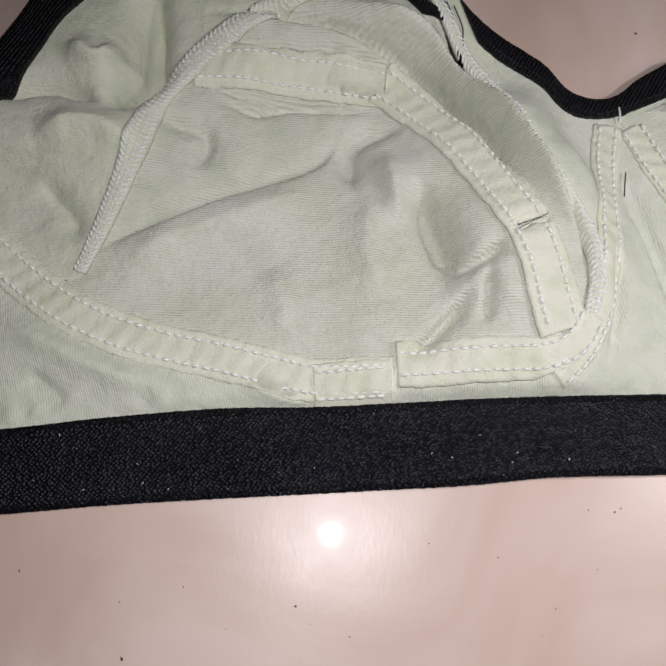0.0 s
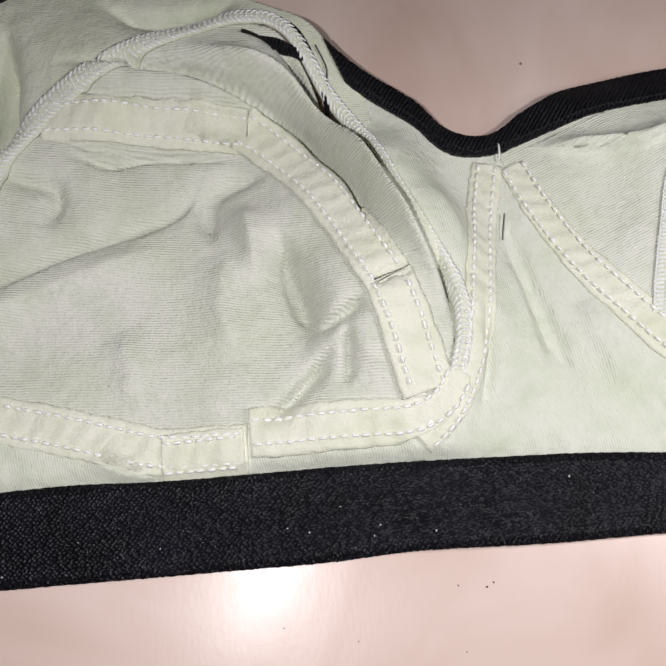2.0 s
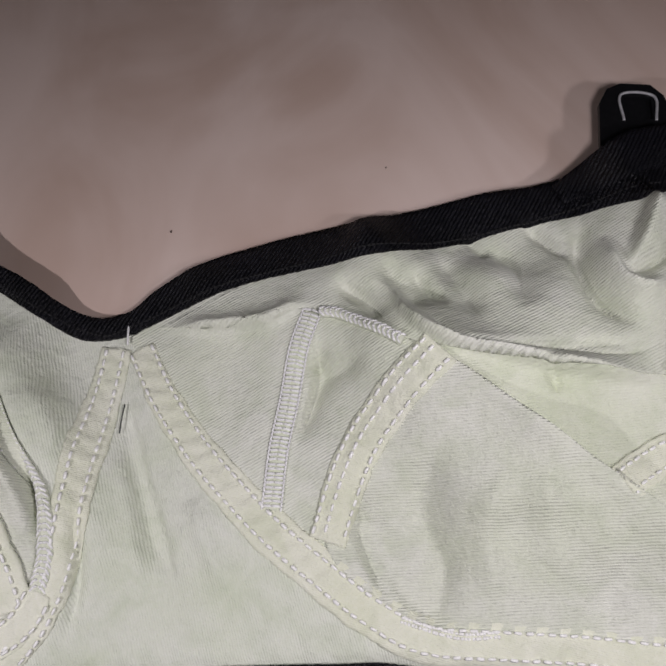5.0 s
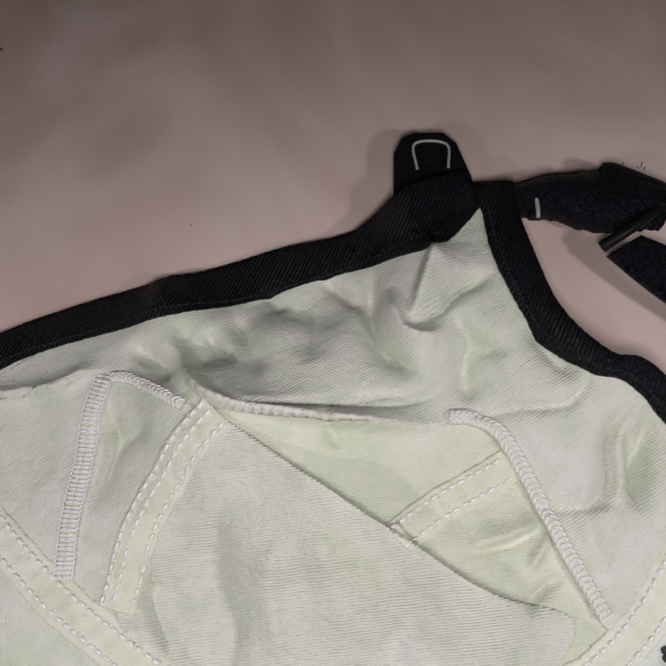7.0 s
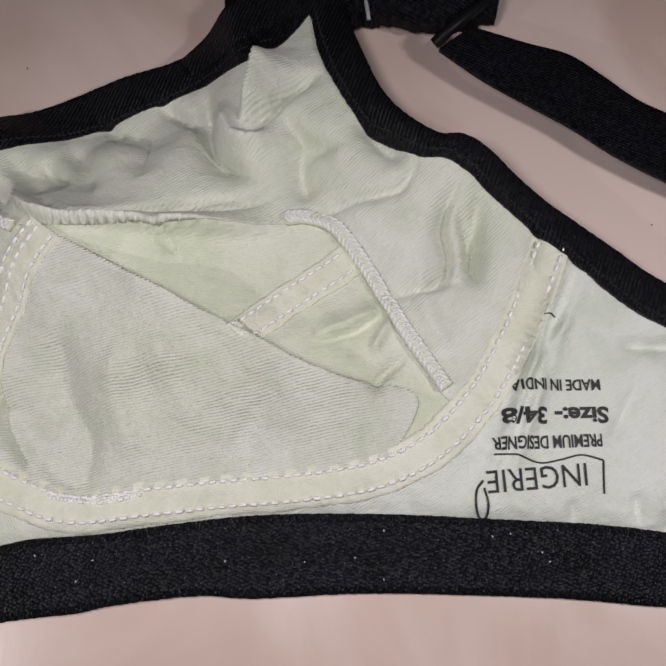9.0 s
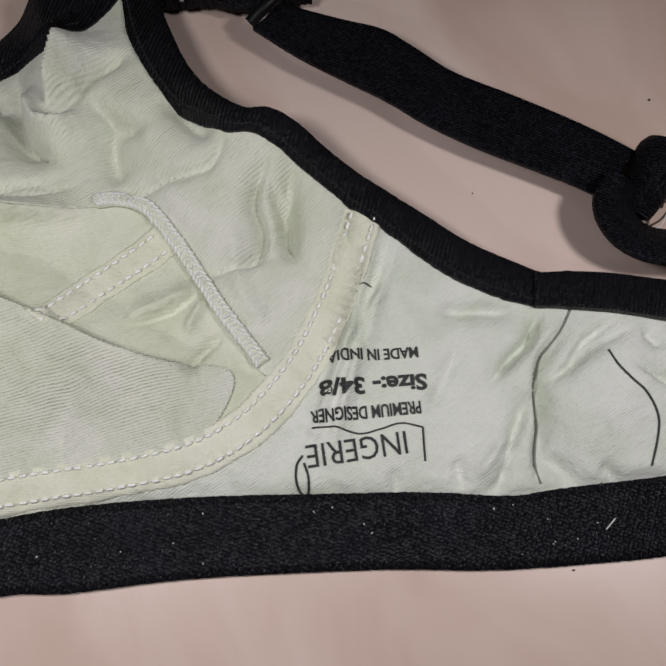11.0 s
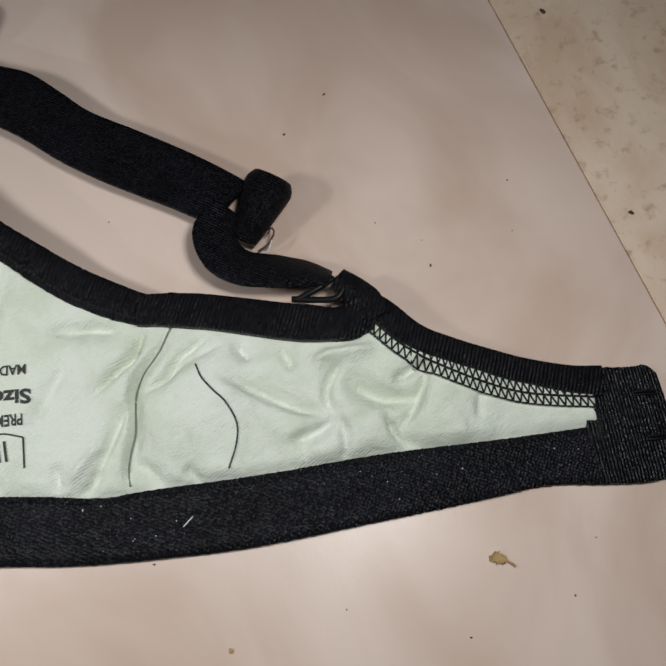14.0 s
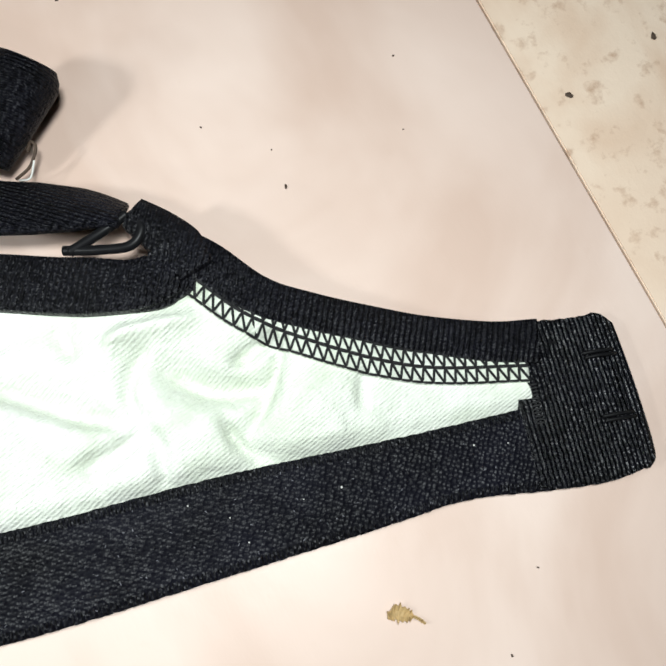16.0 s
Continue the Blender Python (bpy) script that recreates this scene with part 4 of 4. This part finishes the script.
tube("strap_fray", [(371.5, 16.5, 5), (374, 15.5, 6), (376.5, 18, 8)], 0.22, LINT, strap, "pale frayed thread end")

# strap joint over the second cup
clasp = ribbon("strap_knot", [(244, 151), (256, 148), (268, 147), (281, 143), (294, 140), (303, 136)], [10, 11, 16, 21, 22, 14], STRAP, bra, thick=5.5, lift=0.5, flat=6.0, crown=1.0, ragged=0.5, label="bunched black strap at the slider")
# the slider's glint is put into the pale colour of this bar
tube("slider_bar", [(259.5, 146, 14.5), (259, 142, 14.5), (258.5, 138.5, 13.5)], 0.7, GREY_EDGE, clasp, "slider edge with its glint painted pale", 0.6)
tube("slider_ring", [(277, 125, 11), (284, 127.5, 14), (292, 131, 14.5), (299, 135, 13), (301, 139, 11)], 2.0, PLASTIC, clasp, "black plastic slider ring", 0.7, 9)
roll_tube("bundle_fold", (285, 153, 10), (304, 140, 9), 5.5, 5.5, STRAP, clasp)
roll_tube("bundle_fold", (262, 150, 9), (279, 146, 10), 4.5, 5.5, STRAP, clasp)
fz_v, fz_f = [], []
rz = random.Random(4)
for k in range(26):
    bx, by = rz.uniform(268, 300), rz.uniform(148, 153)
    capsule(fz_v, fz_f, (bx, by - 2, 14), (bx + rz.uniform(-1.2, 1.2), by + rz.uniform(-1.5, 0.3), 15 + rz.uniform(-1, 1)), 0.18, 4)
tagged(mesh_object("bundle_fuzz", fz_v, fz_f, DARK_THREAD, clasp), kind="stuff")

# stiff tab with a slot at the top of the neckline binding
TAB = [(212, 151), (214, 160), (217, 174), (221, 179.5), (226, 181), (236, 179), (239.5, 174), (241.5, 160), (241, 150)]
tb = bmesh.new()
for z in (10.0, 8.0):
    for x, y in TAB + [(224.5, 167), (225.8, 175.3), (234.8, 173.2), (233.6, 165.2)]:
        tb.verts.new((x * MM, y * MM, z * MM))
tb.verts.ensure_lookup_table()
T, I, U, J = [tb.verts[i] for i in range(9)], [tb.verts[9 + i] for i in range(4)], [tb.verts[13 + i] for i in range(9)], [tb.verts[22 + i] for i in range(4)]
for O, H, flip in ((T, I, False), (U, J, True)):
    for f in ([O[0], O[1], O[2], H[0]], [O[2], O[3], O[4], H[1], H[0]], [O[4], O[5], H[2], H[1]], [O[5], O[6], O[7], H[3], H[2]], [O[7], O[8], O[0], H[0], H[3]]):
        tb.faces.new(f[::-1] if not flip else f)
for O, P in ((T, U), (I, J)):
    for i in range(len(O)):
        k = (i + 1) % len(O)
        tb.faces.new((O[i], O[k], P[k], P[i]))
bmesh.ops.recalc_face_normals(tb, faces=tb.faces[:])
tab_me = bpy.data.meshes.new("strap_tab")
tb.to_mesh(tab_me)
tb.free()
tab_me.materials.append(PLASTIC)
tab = new("strap_tab", tab_me)
tab.parent, tab["label"] = bra, "stiff black tab with a slot"
box("slot_back", (0.2225, 0.1635, 0.0076), (0.2375, 0.1770, 0.0084), PLASTIC, tab)
tube("slot_edge", [(223.6, 166, 10.3), (225, 176.2, 10.4), (235.8, 174, 10.4), (234.4, 164.5, 10.3)], 0.5, GREY_EDGE, tab, "pale grey slot edge", 0.5)
# a highlight built as a pale bar, not a part of the tab
tube("tab_glint", [(222, 143, 12.4), (225, 144.5, 12.6), (228, 144, 12.4)], 0.9, GREY_EDGE, tab, "pale bar standing for a glint", 0.5)
ribbon("tab_root", [(196, 142), (208, 146), (222, 150), (238, 153)], [8, 14, 16, 12], TWILL, bra, thick=2.0, lift=1.4, crown=0.5)


# ---- print on the wing ----
def printed(text, start, turn, width, high, bold=0.0, lift=0.62):
    cu = bpy.data.curves.new("print", "FONT")
    cu.body, cu.size, cu.resolution_u, cu.offset = text, 1.0, 3, bold
    tmp = new("print", cu)
    me = bpy.data.meshes.new_from_object(tmp)
    bpy.data.objects.remove(tmp)
    bm = bmesh.new()
    bm.from_mesh(me)
    bmesh.ops.subdivide_edges(bm, edges=[e for e in bm.edges if e.calc_length() > 0.25], cuts=2)
    bm.to_mesh(me)
    bm.free()
    co = np.array([v.co[:] for v in me.vertices])
    lo, hi = co.min(0), co.max(0)
    u = (co[:, 0] - lo[0]) / (hi[0] - lo[0]) * width
    v = co[:, 1] / max(hi[1], 1e-6) * high
    c, s = math.cos(radians(turn)), math.sin(radians(turn))
    x, y = start[0] + u * c - v * s, start[1] + u * s + v * c
    z = height(x, y) + lift
    for k, vert in enumerate(me.vertices):
        vert.co = Vector((x[k], y[k], z[k])) * MM
    me.materials.append(INK)
    ob = new("print", me)
    ob.parent = bra
    ob["label"] = "black printed lettering"
    return ob


printed("INGERIE", (276.4, -16.4), 168.5, 28.5, 6.3)
printed("PREMIUM DESIGNER", (283.5, -10.0), 166, 31.5, 3.6, 0.025)
printed("Size:- 34/8", (288.0, -3.3), 165, 31.0, 4.6, 0.035)
printed("MADE IN INDIA", (288.6, 5.0), 165, 26.5, 3.2, 0.025)


def inked_line(points, r):
    line = curve(points, 0.6)
    z = height(line[:, 0], line[:, 1]) + 0.55
    o = tube("print_line", np.c_[line[:, :2], z], r, INK, bra, "black printed line", 0.6, 5)
    return o


inked_line([(281.5, -17), (276, -14), (270, -13.6), (264, -12.8), (258, -8.8), (252, -7)], 0.28)
inked_line([(281.6, -17), (279, -26)], 0.30)
inked_line([(247, -13), (244.5, -15), (243, -19), (243.2, -22.5), (245, -23), (246.5, -19), (246.6, -15)], 0.35)

# ---- loose things on the cloth ----
def lying(points, up):
    return [(x, y, height(x, y)[0] + up) for x, y in points]


tagged(tube("loose_thread", lying([(339, -15), (339.5, -20), (341.5, -25), (344, -30), (345, -37), (342.5, -43), (338, -49)], 0.6), 0.30, GREEN_THREAD, None, step=0.7),
       "dark grey loose thread lying on the mint wing", "thread")
# this dark line is thread and also draws the shadow of the crease
tagged(tube("loose_thread", lying([(335, 0), (332, -3), (329, -5.5), (325, -8), (322, -10), (319, -14), (317, -17), (315, -23), (313.4, -28), (310.5, -33), (308.3, -38), (307.5, -43)], 0.75), 0.3, CREASE_THREAD, None, step=0.7),
       "long thread doubling as the painted shade of a wing crease", "thread")
tagged(tube("lint_hair", lying([(278, 27.5), (280, 27), (282, 26)], 0.6), 0.2, GREEN_THREAD, None, step=0.5), "tiny dark hair lying on the wing", "lint")
tagged(tube("lint_hair", lying([(-8, 147), (-5, 141), (-5, 136), (-4, 131)], 1.5), 0.25, GREEN_THREAD, None, step=0.5), "dark hair caught by the cup seam", "lint")
rl = random.Random(9)
for k in range(46):
    i = rl.randrange(8, len(low_l) - 8)
    p = low_l[i] + (low_r[i] - low_l[i]) * rl.uniform(0.12, 0.9)
    a = rl.uniform(0, 6.28)
    ll, rr = rl.uniform(0.15, 0.8), rl.uniform(0.12, 0.24)
    vv, ff = [], []
    capsule(vv, ff, (p[0], p[1], 3.4), (p[0] + ll * math.cos(a), p[1] + ll * math.sin(a), 3.6), rr)
    tagged(mesh_object("lint", vv, ff, LINT), "white speck of lint on the black band", "lint", "lint on the band")
vv, ff = [], []
capsule(vv, ff, (319, -60.5, 3.4), (323, -58.5, 3.6), 0.22)
tagged(mesh_object("lint", vv, ff, LINT), "pale short fibre on the black band", "lint", "lint on the band")

# ---- crumbs on the floor ----
def crumb(x, y, size, mat, label, flat=0.5):
    r = random.Random(int(x * 13 + y * 7))
    bm = bmesh.new()
    bmesh.ops.create_icosphere(bm, subdivisions=1, radius=1.0)
    for v in bm.verts:
        v.co *= r.uniform(0.6, 1.25)
        v.co = Vector((v.co.x * size * r.uniform(0.8, 1.1), v.co.y * size * 0.6, (v.co.z + 0.9) * size * flat))
    lowest = min(v.co.z for v in bm.verts)
    for v in bm.verts:
        v.co.z -= lowest
        v.co *= MM
    me = bpy.data.meshes.new("crumb")
    bm.to_mesh(me)
    bm.free()
    me.materials.append(mat)
    ob = new("crumb", me)
    ob.matrix_world = pose(x * MM, y * MM, 0, 0, 0, r.uniform(0, 180))
    return tagged(ob, label, "crumb", "crumbs on the floor")


for x, y, s in ((-119, -54, 0.8), (-70, -43, 0.7), (-120, -39, 0.45), (-149, -29, 0.5), (-102, -36, 0.4), (27, -22, 0.55), (19, -21, 0.4), (19, -38, 0.4), (77, 255, 1.2),
                (426, -7, 0.9), (396, 60, 0.8), (416, 71, 0.8), (326, 48, 0.5), (438, -110, 0.5), (424, -123, 0.6), (389, -122, 0.6), (357, -101, 0.4), (307, -67.5, 0.7),
                (459, -5, 0.4), (414, 15, 0.45), (427, 3, 0.4), (466, 14, 0.5), (29, -21, 0.4), (95, -30, 0.35), (-30, -28, 0.35), (-55, -52, 0.35), (5, -48, 0.35),
                (65, 150, 0.7), (142, 165, 0.5), (-90, -48, 0.3), (-10, -33, 0.3), (0, -55, 0.3), (-66, -48, 0.3)):
    crumb(x, y, s * 0.8, CRUMB, "tiny dark crumb on the floor tile")
for x, y, s in ((321, -99, 1.3), (503, -14, 1.4), (512, 77, 1.8), (533, -8, 1.4)):
    crumb(x, y, s, FLAKE if x < 400 else CRUMB, "small ochre crumb on the floor" if x < 400 else "brown pit dirt on the veined tile", 0.3)
rk = random.Random(31)
flake = bmesh.new()
spine = curve([(0, -1.0, 0), (2.0, -0.8, 0), (4.0, -2.2, 0), (5.6, -3.6, 0), (6.8, -5.6, 0)], 0.28)[:, :2]
side = normals(spine)
rows = []
for k in range(len(spine)):
    t = k / (len(spine) - 1)
    wide = (0.35 + 1.5 * math.sin(min(1.0, t * 1.5) * math.pi) ** 0.7) * rk.uniform(0.65, 1.25)
    rows.append([flake.verts.new(((403.5 + spine[k][0] + side[k][0] * w * wide) * MM, (-103.0 + spine[k][1] + side[k][1] * w * wide) * MM,
                                  (0.25 + 0.75 * w * w + 0.35 * math.sin(5 * t + w) + rk.uniform(0, 0.25)) * MM)) for w in (-1.0, -0.4, 0.3, 1.0)])
for a, b in zip(rows, rows[1:]):
    for k in range(3):
        flake.faces.new((a[k], a[k + 1], b[k + 1], b[k]))
bmesh.ops.recalc_face_normals(flake, faces=flake.faces[:])
bmesh.ops.solidify(flake, geom=flake.faces[:], thickness=0.00025)
fm = bpy.data.meshes.new("dry_flake")
flake.to_mesh(fm)
flake.free()
fm.materials.append(FLAKE)
tagged(new("dry_flake", fm), "dry curled ochre flake on the floor tile", "flake")
